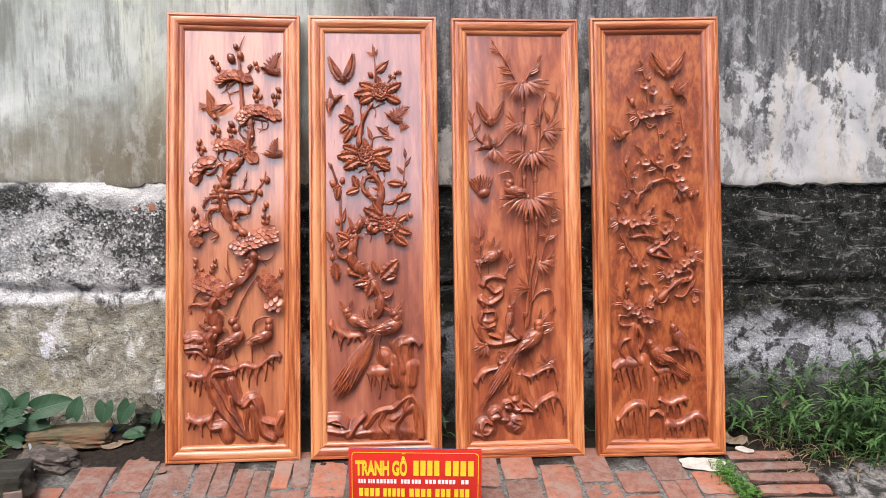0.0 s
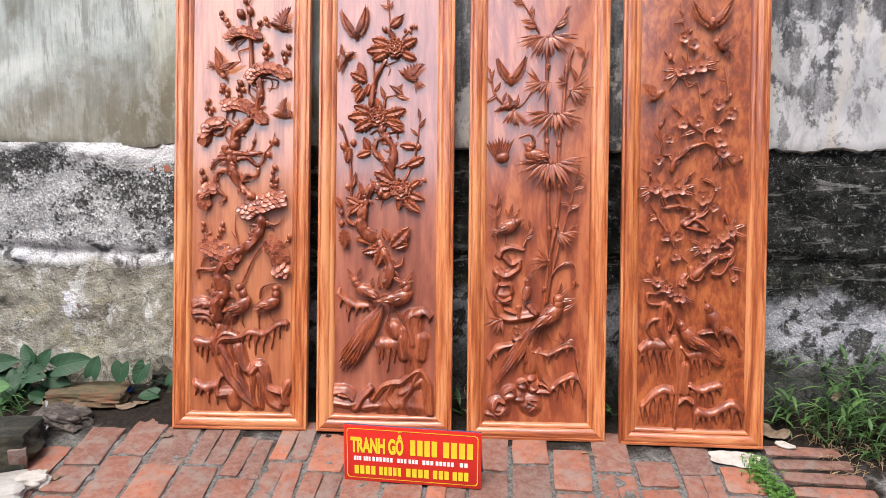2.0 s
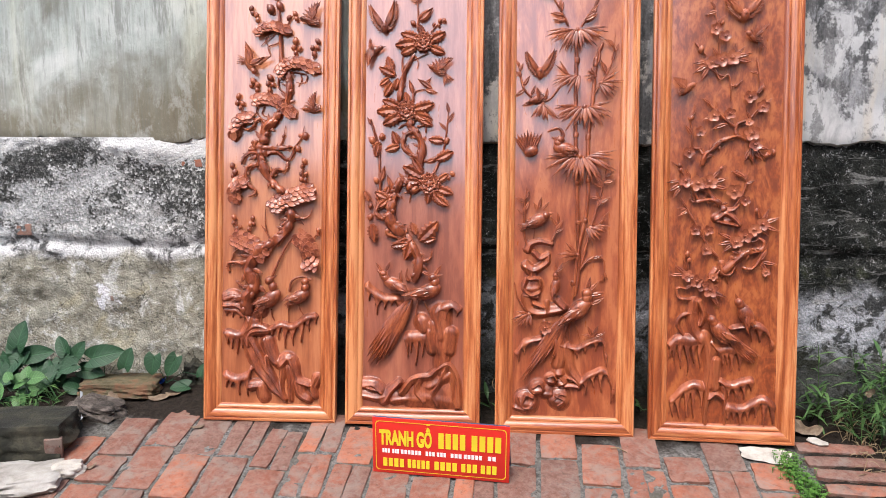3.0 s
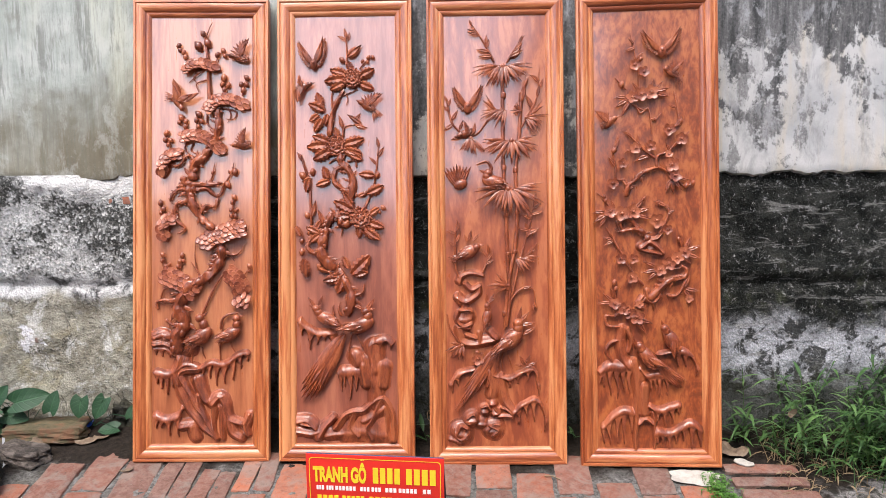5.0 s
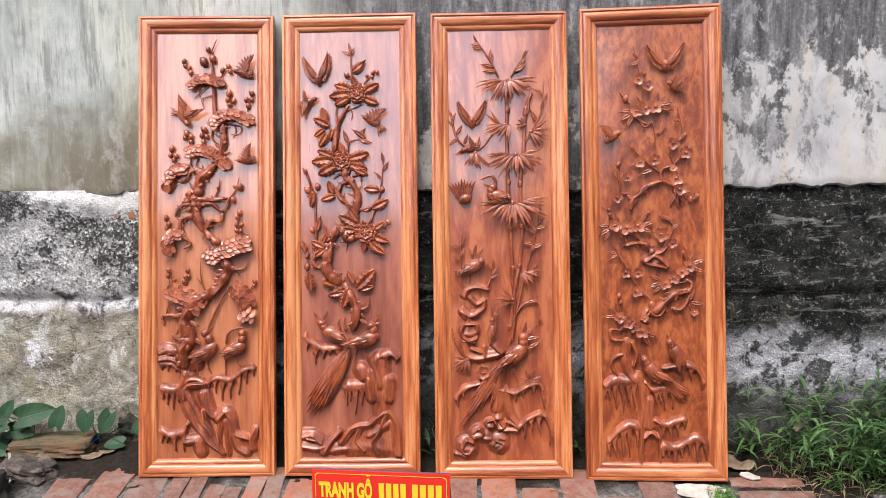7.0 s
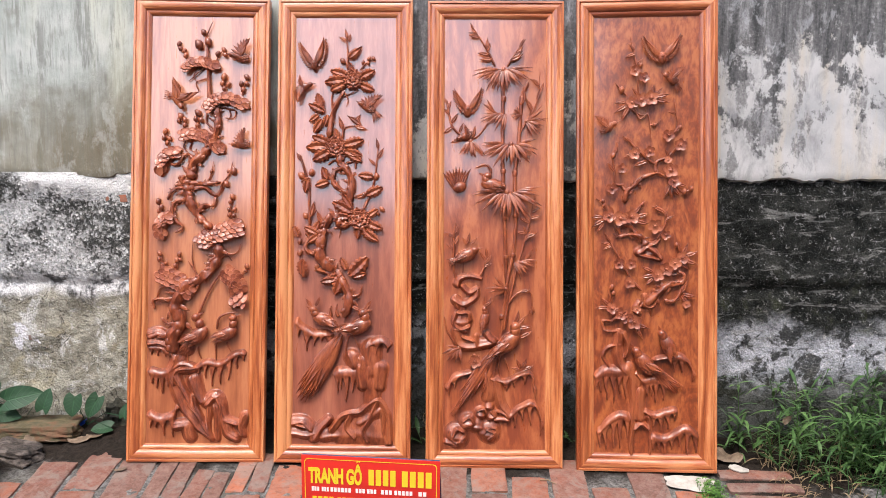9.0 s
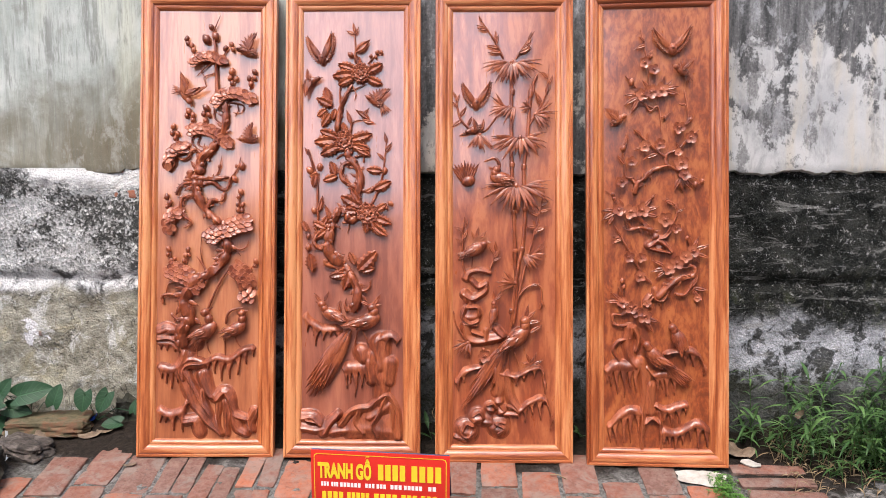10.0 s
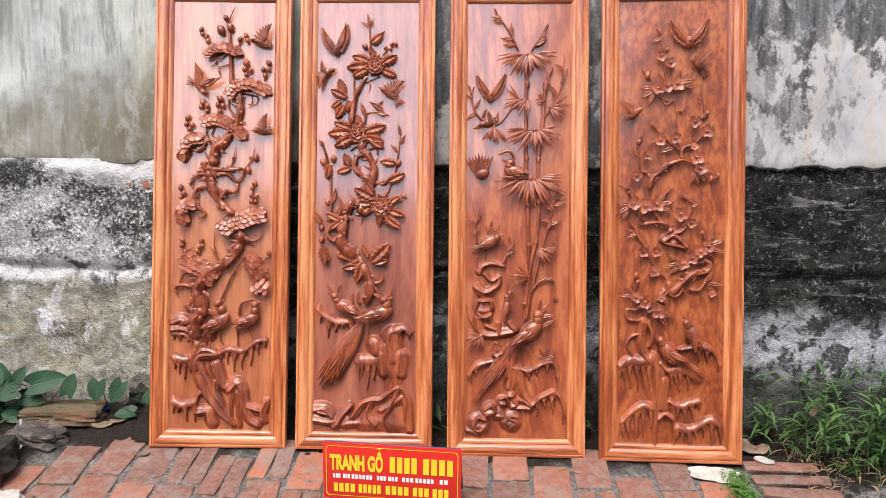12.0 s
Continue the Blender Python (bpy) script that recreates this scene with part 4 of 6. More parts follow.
def lobed(parent, *items, h=13):
    """Broad cut leaves: (u, v, length, angle)."""
    for u, v, n, a in items:
        leaf(parent, u, v, n * 0.84, n * 0.60, a, 5, h + (int(u) % 5), 0.14, 0.06)


def leaves(parent, *items, h=13):
    """Small pointed leaves: (u, v, length, angle)."""
    for u, v, n, a in items:
        leaf(parent, u, v, n, n * 0.32, a, 0, h, 0.15, 0.1)



# ---- pine and cranes ----
p = pine
stem(p, [(264, 1256), (261, 1328), (257, 1407), (251, 1455), (249, 1479), (273, 1538)], 8, 1.5, 12, "trunk", 0.2)
buds(p, (241, 1497, 11), (225, 1454, 17), (257, 1464, 15), (157, 1455, 10), (161, 1439, 9), (175, 1431, 10), (180, 1415, 10), (291, 1423, 10), (312, 1437, 10), (317, 1419, 9))
stem(p, [(188, 1396), (178, 1428), (157, 1456)], 3, 2)
stem(p, [(283, 1395), (299, 1426), (315, 1437)], 3, 2)
pad(p, [(178, 1369), (208, 1390), (247, 1391), (301, 1371)], 30)
stem(p, [(243, 1372), (215, 1348), (191, 1325)], 3, 1.5, 8)
stem(p, [(259, 1336), (243, 1332), (217, 1320), (227, 1288)], 3.5, 1.5, 10)
stem(p, [(215, 1364), (207, 1340), (223, 1320)], 2.5, 1.5, 6)
bird(p, 372, 1412, 63, 170, [(60, -110, 67)], None)
bird(p, 156, 1258, 59, 300, [(100, 30, 75), (20, 25, 75)], (175, 22, 44, 5))
stem(p, [(315, 1279), (316, 1311), (315, 1339)], 3, 2)
stem(p, [(376, 1278), (384, 1310), (393, 1340)], 3, 2)
buds(p, (314, 1341, 13), (308, 1319, 10), (329, 1315, 10), (315, 1300, 9), (393, 1341, 11), (374, 1318, 10), (392, 1319, 9), (380, 1297, 10))
pad(p, [(256, 1228), (286, 1260), (333, 1267), (404, 1234)], 38)
stem(p, [(301, 1236), (329, 1231), (354, 1223), (348, 1198), (317, 1198)], 3.5, 1.5, 8)
stem(p, [(329, 1235), (336, 1207), (324, 1184)], 2.5, 1.2, 6)
stem(p, [(273, 1098), (286, 1129), (295, 1184), (289, 1232), (274, 1276)], 15, 9, 13, "trunk", 0.35)
stem(p, [(255, 1213), (255, 1181), (281, 1157)], 3.5, 3, 9)
stem(p, [(181, 1142), (176, 1170), (166, 1201)], 3, 2)
stem(p, [(224, 1146), (224, 1177), (227, 1212)], 3, 2)
stem(p, [(127, 1080), (121, 1116), (115, 1147)], 3, 2)
buds(p, (166, 1201, 12), (159, 1185, 9), (181, 1188, 10), (180, 1170, 9), (226, 1213, 13), (218, 1192, 10), (236, 1189, 10), (224, 1170, 9), (114, 1147, 11), (110, 1124, 10), (129, 1122, 10), (120, 1106, 8))
pad(p, [(171, 1132), (210, 1142), (253, 1129), (285, 1107), (314, 1077)], 36)
pad(p, [(160, 1074), (127, 1068), (104, 1041), (102, 988)], 35)
stem(p, [(119, 1045), (149, 1030), (168, 1044), (176, 1064), (198, 1066), (215, 1043)], 4, 7, 11, knots=0.3)
stem(p, [(182, 1115), (178, 1091), (194, 1071)], 3, 2, 8)
stem(p, [(206, 1114), (198, 1087), (218, 1075)], 3, 2, 8)
stem(p, [(205, 980), (210, 1031), (241, 1063), (275, 1109)], 18, 12, 13, "trunk", 0.4)
bird(p, 381, 1107, 59, 185, [(75, -90, 55)], None)
stem(p, [(176, 996), (178, 969), (221, 966), (268, 967), (309, 971)], 12, 6, 14, knots=0.4)
stem(p, [(221, 952), (193, 947), (158, 950), (136, 934), (127, 907)], 11, 4, 12, knots=0.4)
stem(p, [(196, 980), (193, 941), (205, 898), (232, 854), (283, 806)], 17, 13, 14, "trunk", 0.4)
stem(p, [(213, 949), (252, 952), (283, 928), (303, 935), (315, 967), (339, 1006), (349, 1045)], 9, 1.5, 12, knots=0.2)
stem(p, [(252, 960), (272, 995), (282, 1046)], 5, 1.2, 10)
buds(p, (352, 1010, 13), (327, 965, 12), (333, 1010, 7), (275, 1009, 7))
stem(p, [(197, 910), (158, 902), (142, 879), (151, 840), (179, 812), (153, 794)], 9, 4, 11, knots=0.4)
stem(p, [(228, 862), (252, 889), (283, 889), (291, 920)], 9, 5, 13, knots=0.4)
stem(p, [(346, 844), (343, 888), (349, 923)], 3, 2)
stem(p, [(109, 848), (103, 876), (94, 902)], 3, 2)
buds(p, (349, 921, 11), (341, 903, 8), (356, 876, 9), (337, 876, 7), (338, 856, 8), (354, 855, 8), (94, 902, 11), (104, 880, 11), (95, 867, 8))
pad(p, [(143, 844), (117, 846), (101, 814), (114, 766)], 38)
pad(p, [(243, 756), (271, 781), (306, 793), (349, 808), (391, 816)], 60, 15, 4)
stem(p, [(283, 787), (307, 732), (288, 677), (243, 635), (203, 612)], 17, 15, 14, "trunk", 0.4)
stem(p, [(302, 716), (270, 690), (262, 661)], 7, 2, 14)
stem(p, [(310, 732), (345, 720), (370, 731), (380, 758)], 5, 1.2, 9)
stem(p, [(306, 709), (333, 716), (352, 696)], 5, 1.5, 10)
stem(p, [(235, 635), (223, 661), (200, 695)], 5, 2, 12)
stem(p, [(221, 663), (213, 710), (214, 761)], 3, 1, 10)
stem(p, [(215, 632), (173, 578), (158, 527), (181, 484), (152, 438), (159, 376)], 19, 22, 13, "trunk", 0.45)
pad(p, [(106, 653), (142, 637), (184, 617), (225, 581)], 62, 15, 4)
pad(p, [(330, 657), (360, 633), (377, 594), (371, 532)], 57, 15, 4)
stem(p, [(110, 653), (110, 688), (102, 720)], 3, 2)
stem(p, [(160, 640), (163, 679), (169, 718)], 3, 2)
stem(p, [(379, 641), (391, 660), (403, 680)], 3, 2)
buds(p, (102, 720, 10), (99, 700, 8), (113, 680, 9), (124, 686, 8), (169, 718, 10), (160, 697, 9), (172, 699, 8), (155, 678, 8), (402, 679, 10), (398, 663, 6))
stem(p, [(86, 528), (82, 556), (117, 561), (147, 543), (160, 516)], 5, 7, 9, knots=0.3)
stem(p, [(94, 567), (103, 598), (129, 611)], 3.5, 2, 8)
stem(p, [(111, 497), (134, 477), (164, 480)], 5, 7, 9, knots=0.3)
stem(p, [(202, 460), (195, 484), (183, 496)], 6, 3, 12)
stem(p, [(238, 510), (256, 553), (281, 607), (317, 660)], 5, 2.2, 11, "crane_neck")
stem(p, [(302, 459), (308, 494), (329, 511), (363, 516)], 5, 3, 12, "crane_neck")
bird(p, 237, 436, 95, 40, [(200, 30, 67)], (235, 20, 55, 6), (232, 500))
bird(p, 337, 444, 83, 30, [(195, 25, 59)], (225, 16, 40, 5), (359, 498))
for pts in ([(211, 402), (202, 367), (203, 328)], [(237, 398), (241, 374), (250, 355)], [(300, 420), (299, 389), (300, 348)], [(335, 415), (341, 396), (352, 379)]):
    stem(p, pts, 3.2, 2, 8, "crane_leg")
relief(p, "rock", [
    ([(74, 435), (105, 445), (136, 423), (155, 391)], 19, 14, 18), ([(71, 408), (109, 414), (144, 391), (159, 352)], 14, 11, 22), ledge([(70, 393), (116, 392), (140, 368)], 13, 16, (77, 392, 28), (97, 391, 32), (124, 380, 20)),
    ledge([(73, 309), (116, 305), (151, 318), (178, 333), (225, 328)], 17, 22, (81, 299, 34), (95, 295, 50), (116, 292, 66), (133, 298, 44)),
    ledge([(225, 322), (264, 341), (311, 338), (358, 365), (395, 378)], 15, 23, (242, 328, 30), (264, 334, 52), (287, 331, 80), (315, 334, 72), (344, 348, 76), (369, 358, 42), (393, 368, 24)),
    ([(167, 348), (153, 290), (189, 197), (239, 127), (287, 78)], 27, 10, 20), ([(169, 290), (209, 212), (263, 126), (287, 78)], 13, 7, 26),
    ([(225, 320), (170, 309), (161, 267)], 14, 10, 27), ([(225, 285), (236, 246), (257, 211)], 24, 16, 24), ([(225, 227), (236, 181), (257, 142)], 12, 6, 22),
    ([(273, 203), (301, 228), (322, 199), (333, 148), (372, 132)], 21, 13, 24), ([(279, 195), (277, 149), (280, 103)], 13, 6, 17), ([(302, 187), (310, 141), (309, 79)], 16, 9, 18),
    ledge([(75, 159), (115, 146), (154, 157), (167, 182)], 19, 22, (80, 141, 30), (96, 137, 26), (123, 132, 48), (154, 136, 56)),
    ([(171, 124), (201, 127), (214, 88)], 19, 21, 22), ([(333, 140), (348, 102), (371, 82)], 21, 16, 24), ([(403, 155), (391, 124), (396, 93)], 19, 11, 24), ([(202, 390), (167, 368), (155, 337)], 21, 16, 16)], groove=0.03)

# ---- broad leaves and long-tailed birds ----
p = peony
stem(p, [(241, 1372), (242, 1429), (237, 1506)], 4, 1.5, 10)
leaves(p, (240, 1470, 33, 150), (243, 1472, 27, 60), (240, 1478, 36, 95))
leaf(p, 246, 1410, 63, 30, 35, 0, 14)
stem(p, [(285, 1367), (308, 1392), (333, 1408)], 3, 2)
buds(p, (226, 1399, 11), (297, 1394, 7), (318, 1407, 8), (333, 1408, 8), (315, 1391, 6))
lobed(p, (241, 1332, 91, 183), (241, 1348, 71, 160), (281, 1339, 75, 22), (285, 1318, 67, -28), (261, 1358, 48, 110), (237, 1321, 71, 205))
bloom(p, 262, 1334, 38)
vbird(p, 127, 1383, 87, (79, 1462), (159, 1474))
bird(p, 90, 1305, 54, 20, [(250, 40, 59), (110, -30, 40)], None)
bird(p, 316, 1235, 57, 155, [(35, -95, 63)], (300, 25, 48, 5))
stem(p, [(178, 1127), (191, 1207), (208, 1255), (232, 1295)], 10, 5, 12, "trunk", 0.3)
stem(p, [(191, 1224), (188, 1272), (198, 1304)], 4, 1.5, 9)
stem(p, [(212, 1272), (240, 1279), (284, 1298)], 4, 1.2, 8)
stem(p, [(232, 1291), (244, 1263), (239, 1239)], 3, 1, 7)
lobed(p, (163, 1220, 71, 150), (151, 1233, 63, 100), (143, 1208, 48, 215), (155, 1192, 63, 235), (175, 1208, 48, 250))
stem(p, [(226, 1126), (233, 1162), (275, 1173)], 5, 2, 10)
leaves(p, (226, 1158, 49, 100), (291, 1173, 59, 140), (271, 1169, 44, -20), (263, 1182, 41, 40))
lobed(p, (185, 1099, 99, 180), (189, 1083, 87, 205), (178, 1111, 71, 155), (234, 1102, 83, 12), (233, 1082, 75, -18), (210, 1122, 48, 100), (249, 1073, 63, -35))
bloom(p, 206, 1097, 40)
stem(p, [(251, 897), (260, 973), (239, 1021), (218, 1046), (222, 1102)], 15, 10, 13, "trunk", 0.4)
stem(p, [(251, 933), (224, 945), (196, 970), (200, 1010), (237, 1025)], 9, 8, 13, knots=0.3)
stem(p, [(177, 1035), (201, 1050), (225, 1038)], 3, 5, 9)
stem(p, [(273, 1020), (269, 1045), (241, 1041)], 3, 5, 9)
stem(p, [(77, 1069), (92, 1024), (108, 968), (112, 888), (114, 808), (101, 749)], 4, 5, 9, knots=0.2)
buds(p, (86, 994, 14), (120, 1006, 12), (101, 854, 11), (79, 1063, 6))
lobed(p, (108, 980, 55, 255), (116, 984, 40, 200), (176, 982, 55, 110), (180, 974, 59, 195), (160, 983, 44, 70))
leaves(p, (81, 1047, 32, 110), (117, 852, 55, 70), (158, 823, 55, 105), (86, 784, 44, 130))
stem(p, [(298, 872), (331, 947), (343, 1011), (351, 1099)], 5, 1.5, 10, knots=0.2)
buds(p, (346, 993, 11), (302, 928, 10), (342, 873, 8), (366, 878, 10), (353, 863, 7))
lobed(p, (336, 991, 63, 170), (311, 928, 75, 22), (303, 928, 32, 200))
leaves(p, (348, 1059, 40, 50), (343, 1031, 36, 130), (350, 1091, 36, 92))
lobed(p, (266, 865, 95, 148), (254, 849, 71, 175), (259, 885, 63, 120), (310, 832, 75, -25), (302, 816, 71, -60), (314, 852, 55, 30), (286, 820, 55, 260))
bloom(p, 288, 844, 42)
stem(p, [(258, 829), (222, 818), (218, 846), (190, 854), (168, 815), (164, 796), (152, 748), (158, 700), (200, 664)], 11, 17, 13, "trunk", 0.45)
stem(p, [(153, 732), (121, 721), (101, 745), (114, 773), (102, 797)], 8, 5, 11, knots=0.4)
stem(p, [(140, 685), (148, 665), (196, 656), (212, 691)], 9, 5, 12, knots=0.4)
stem(p, [(198, 811), (222, 810), (217, 775)], 4, 1.5, 9)
buds(p, (82, 764, 10), (82, 726, 12), (364, 811, 7))
lobed(p, (142, 792, 59, 150), (146, 788, 55, 215), (130, 800, 48, 60), (89, 702, 75, 275), (78, 781, 48, 110), (309, 801, 67, -40))
lobed(p, (220, 648, 75, 205), (232, 647, 87, 245), (255, 647, 107, 42), (244, 667, 55, 110), (267, 643, 55, 10), (208, 632, 63, 185))
stem(p, [(212, 668), (237, 616), (254, 564), (238, 501)], 11, 17, 13, "trunk", 0.4)
stem(p, [(250, 572), (290, 581), (299, 614)], 7, 2, 11, knots=0.3)
stem(p, [(218, 501), (209, 525), (214, 549)], 7, 2, 11)
stem(p, [(194, 502), (188, 526), (193, 541)], 6, 2, 10)
bird(p, 168, 493, 83, 160, [(330, -25, 75)], None, (132, 528))
bird(p, 289, 470, 99, 25, [(190, 20, 91)], None, (304, 517))
leaves(p, (127, 536, 40, 120), (140, 541, 36, 60), (305, 522, 52, 50), (293, 525, 40, 150), h=20)
for k in range(7):
    s = k / 6
    bm = bmesh.new()
    add_leaf(bm, 229, 442, 14 + (k % 3) * 2, (140 + 130 * math.sin(math.pi * (0.25 + 0.55 * s))), 34, 228 + 19 * s, 0, 0.05, 0.03, 0, 10)
    part("tail_feather", bm, CARVED, p, smooth=60)
for pts in ([(255, 442), (247, 406), (243, 366)], [(271, 437), (282, 414), (292, 394)]):
    stem(p, pts, 3.2, 2.2, 9, "bird_leg")
relief(p, "rock", [
    ledge([(76, 484), (94, 462), (134, 443), (185, 437)], 20, 22, (78, 464, 40), (102, 444, 26), (110, 440, 60), (136, 432, 32), (157, 432, 20)), ([(185, 435), (193, 407)], 16, 6, 16),
    ledge([(318, 398), (340, 412), (366, 418), (392, 410)], 20, 26, (351, 385, 20), (389, 408, 26)),
    ([(330, 395), (333, 352), (340, 318)], 34, 30, 23), ([(268, 362), (276, 340)], 27, 24, 25), ([(300, 352), (304, 330)], 18, 16, 22),
    ledge([(214, 312), (255, 308), (294, 312)], 24, 21, (215, 300, 66), (227, 295, 44), (247, 290, 92), (269, 292, 62), (286, 290, 40)),
    ([(300, 322), (303, 268)], 24, 20, 25), ([(328, 325), (330, 262)], 19, 16, 24), ([(362, 322), (360, 262)], 26, 20, 25), ([(338, 270), (336, 225), (338, 190)], 27, 22, 20),
    ([(240, 108), (300, 112), (352, 104)], 44, 50, 14), ([(300, 150), (345, 178)], 30, 34, 18),
    ([(397, 70), (397, 130), (384, 180), (356, 212), (326, 196), (296, 172), (258, 164), (226, 150), (200, 112)], 9, 15, 26),
    ([(356, 205), (336, 160), (310, 112), (322, 76)], 14, 8, 23), ([(372, 180), (376, 120), (386, 66)], 10, 7, 20), ([(262, 160), (252, 122), (274, 84)], 14, 10, 22),
    ([(66, 138), (100, 143), (126, 120)], 21, 18, 23), ([(66, 104), (104, 96), (132, 104)], 18, 17, 19), ([(80, 128), (112, 122)], 8, 6, 27),
    ([(136, 92), (158, 118), (186, 152)], 22, 13, 24), ([(172, 92), (210, 98)], 24, 22, 17)])

# ---- bamboo ----
p = bamboo
stem(p, [(234, 1392), (199, 1461), (155, 1527)], 4.5, 1.5, 9)
stem(p, [(276, 1391), (301, 1432), (339, 1485)], 4.5, 1.5, 9)
leaves(p, (214, 1428, 44, 165), (223, 1412, 44, 175), (204, 1452, 36, 80), (178, 1489, 36, 165), (168, 1505, 29, 175), (208, 1443, 32, 70), (286, 1410, 49, 20), (294, 1422, 40, 25), (306, 1439, 32, 30), (318, 1456, 32, 60), (158, 1518, 24, 110))
blades(p, 263, 1378, 172, 368, 17, 83, 16)
for pts, r in (([(263, 1371), (261, 1276), (261, 1142), (262, 1015), (267, 896), (271, 786), (274, 680)], 6.5), ([(348, 1337), (327, 1274), (317, 1140), (304, 1014), (307, 872), (303, 785), (295, 727), (275, 617), (260, 467)], 6.5), ([(271, 696), (280, 585), (268, 475)], 6)):
    stem(p, pts, r, r, 9, "bamboo_stalk")
for pts in ([(264, 1288), (263, 1264)], [(328, 1290), (324, 1251)], [(263, 1201), (263, 1181)], [(263, 1035), (263, 1015)], [(304, 1030), (303, 1005)], [(269, 869), (269, 853)], [(307, 880), (307, 862)], [(275, 735), (273, 719)], [(299, 743), (297, 725)], [(274, 618), (271, 599)], [(261, 530), (259, 510)]):
    stem(p, pts, 9.5, 8.5, 9.5, "stalk_node")
vbird(p, 140, 1234, 91, (96, 1305), (185, 1310))
stem(p, [(68, 1270), (85, 1186), (127, 1145), (170, 1144), (213, 1197)], 4, 3, 9)
leaves(p, (71, 1242, 30, 60), (77, 1222, 30, 130), (84, 1194, 40, 50), (88, 1178, 40, 210), (69, 1258, 25, 110), (111, 1162, 35, 60))
bird(p, 135, 1147, 55, 200, [(95, 30, 36)], None)
blades(p, 150, 1129, 225, 318, 8, 65, 16)
leaves(p, (159, 1145, 40, 75), (115, 1134, 36, 190))
blades(p, 253, 1225, 130, 262, 12, 73, 13)
blades(p, 322, 1223, 120, 215, 6, 38, 12)
stem(p, [(319, 1156), (345, 1203), (378, 1265), (389, 1371)], 4, 1.5, 9)
blades(p, 343, 1199, -58, 62, 13, 70, 13)
leaves(p, (385, 1320, 36, 130), (388, 1304, 33, 60), (382, 1332, 32, 150), (378, 1273, 40, 70), (361, 1234, 48, 110), (331, 1266, 48, 80))
blades(p, 290, 1119, 170, 372, 17, 86, 17)
bm = bmesh.new()
fan(bm, 107, 957, 12, 60, 130, 9, 87, 17, 0.08, 0, 3)
add_ball(bm, 113, 970, 12, 19, 0.7, 1.3, 20)
part("carved_bird", bm, CARVED, p)
bird(p, 227, 976, 89, 165, [(350, -12, 49)], None, (209, 1007))
stem(p, [(197, 985), (206, 1005), (220, 1024), (204, 1048), (167, 1037)], 8, 3, 14, "crane_neck")
blades(p, 277, 952, 168, 375, 24, 105, 17)
stem(p, [(337, 788), (358, 863), (368, 930)], 4, 1.5, 9)
leaves(p, (358, 863, 40, 10), (362, 883, 36, 30), (354, 847, 40, 150), (344, 808, 40, 165), (345, 796, 41, 20), (366, 910, 29, 70))
stem(p, [(100, 846), (94, 793), (95, 683), (109, 639)], 3.5, 5, 9)
leaves(p, (94, 797, 36, 150), (97, 809, 32, 60), (96, 770, 38, 60), (93, 754, 32, 140), (140, 777, 38, 70), (152, 773, 35, 40), (136, 769, 32, 110))
bird(p, 137, 734, 83, 25, [(205, 20, 57)], (205, 18, 48, 6), (165, 751))
stem(p, [(127, 714), (127, 694), (125, 670)], 3, 2, 8, "bird_leg")
stem(p, [(185, 661), (200, 697), (208, 732)], 4, 2, 9)
leaves(p, (202, 705, 36, 50), (203, 717, 36, 120), (208, 728, 35, 90), (197, 693, 32, 20))
stem(p, [(282, 561), (312, 691), (329, 750), (347, 821)], 4.5, 2, 10)
blades(p, 318, 711, -70, 60, 10, 65, 14)
leaves(p, (344, 797, 40, 20), (340, 785, 38, 60), (345, 809, 32, 110))
blades(p, 273, 618, 120, 200, 8, 68, 14)
stem(p, [(265, 534), (295, 585), (326, 608), (361, 603), (365, 529)], 4.5, 2.5, 10)
leaves(p, (364, 556, 32, 250), (363, 560, 29, 290), (326, 608, 32, 10))
bird(p, 200, 511, 62, 80, [(255, 20, 48)], None, (200, 548), 19)
leaves(p, (200, 558, 36, 30), (197, 561, 32, 80), (208, 562, 33, 55), h=20)
stem(p, [(62, 521), (71, 473), (101, 425), (113, 397)], 3, 4, 8)
blades(p, 113, 413, 165, 280, 8, 57, 15)
bird(p, 282, 433, 107, 42, [(215, 18, 99)], None, (306, 488))
leaves(p, (306, 498, 49, 70), (313, 496, 46, 40), (317, 482, 48, 5), (323, 450, 48, 25), h=20)
for u, v, n, a in ((235, 404, 265, 237), (229, 396, 255, 240), (239, 396, 180, 243), (243, 392, 160, 251), (227, 404, 180, 234), (235, 392, 215, 238)):
    bm = bmesh.new()
    add_leaf(bm, u, v, 14, n, 22, a, 0, 0.03, -0.03, 0, 10)
    part("tail_feather", bm, CARVED, p, smooth=60)
for pts in ([(255, 392), (250, 364), (253, 317)], [(270, 380), (278, 356), (287, 328)]):
    stem(p, pts, 3.2, 2.2, 9, "bird_leg")
blossom(p, 168, 367, 22)
buds(p, (166, 387, 8), (157, 349, 8), (181, 381, 7))
leaves(p, (329, 344, 40, 60), (325, 344, 38, 110), (336, 340, 36, 20), (321, 340, 32, 160), h=22)
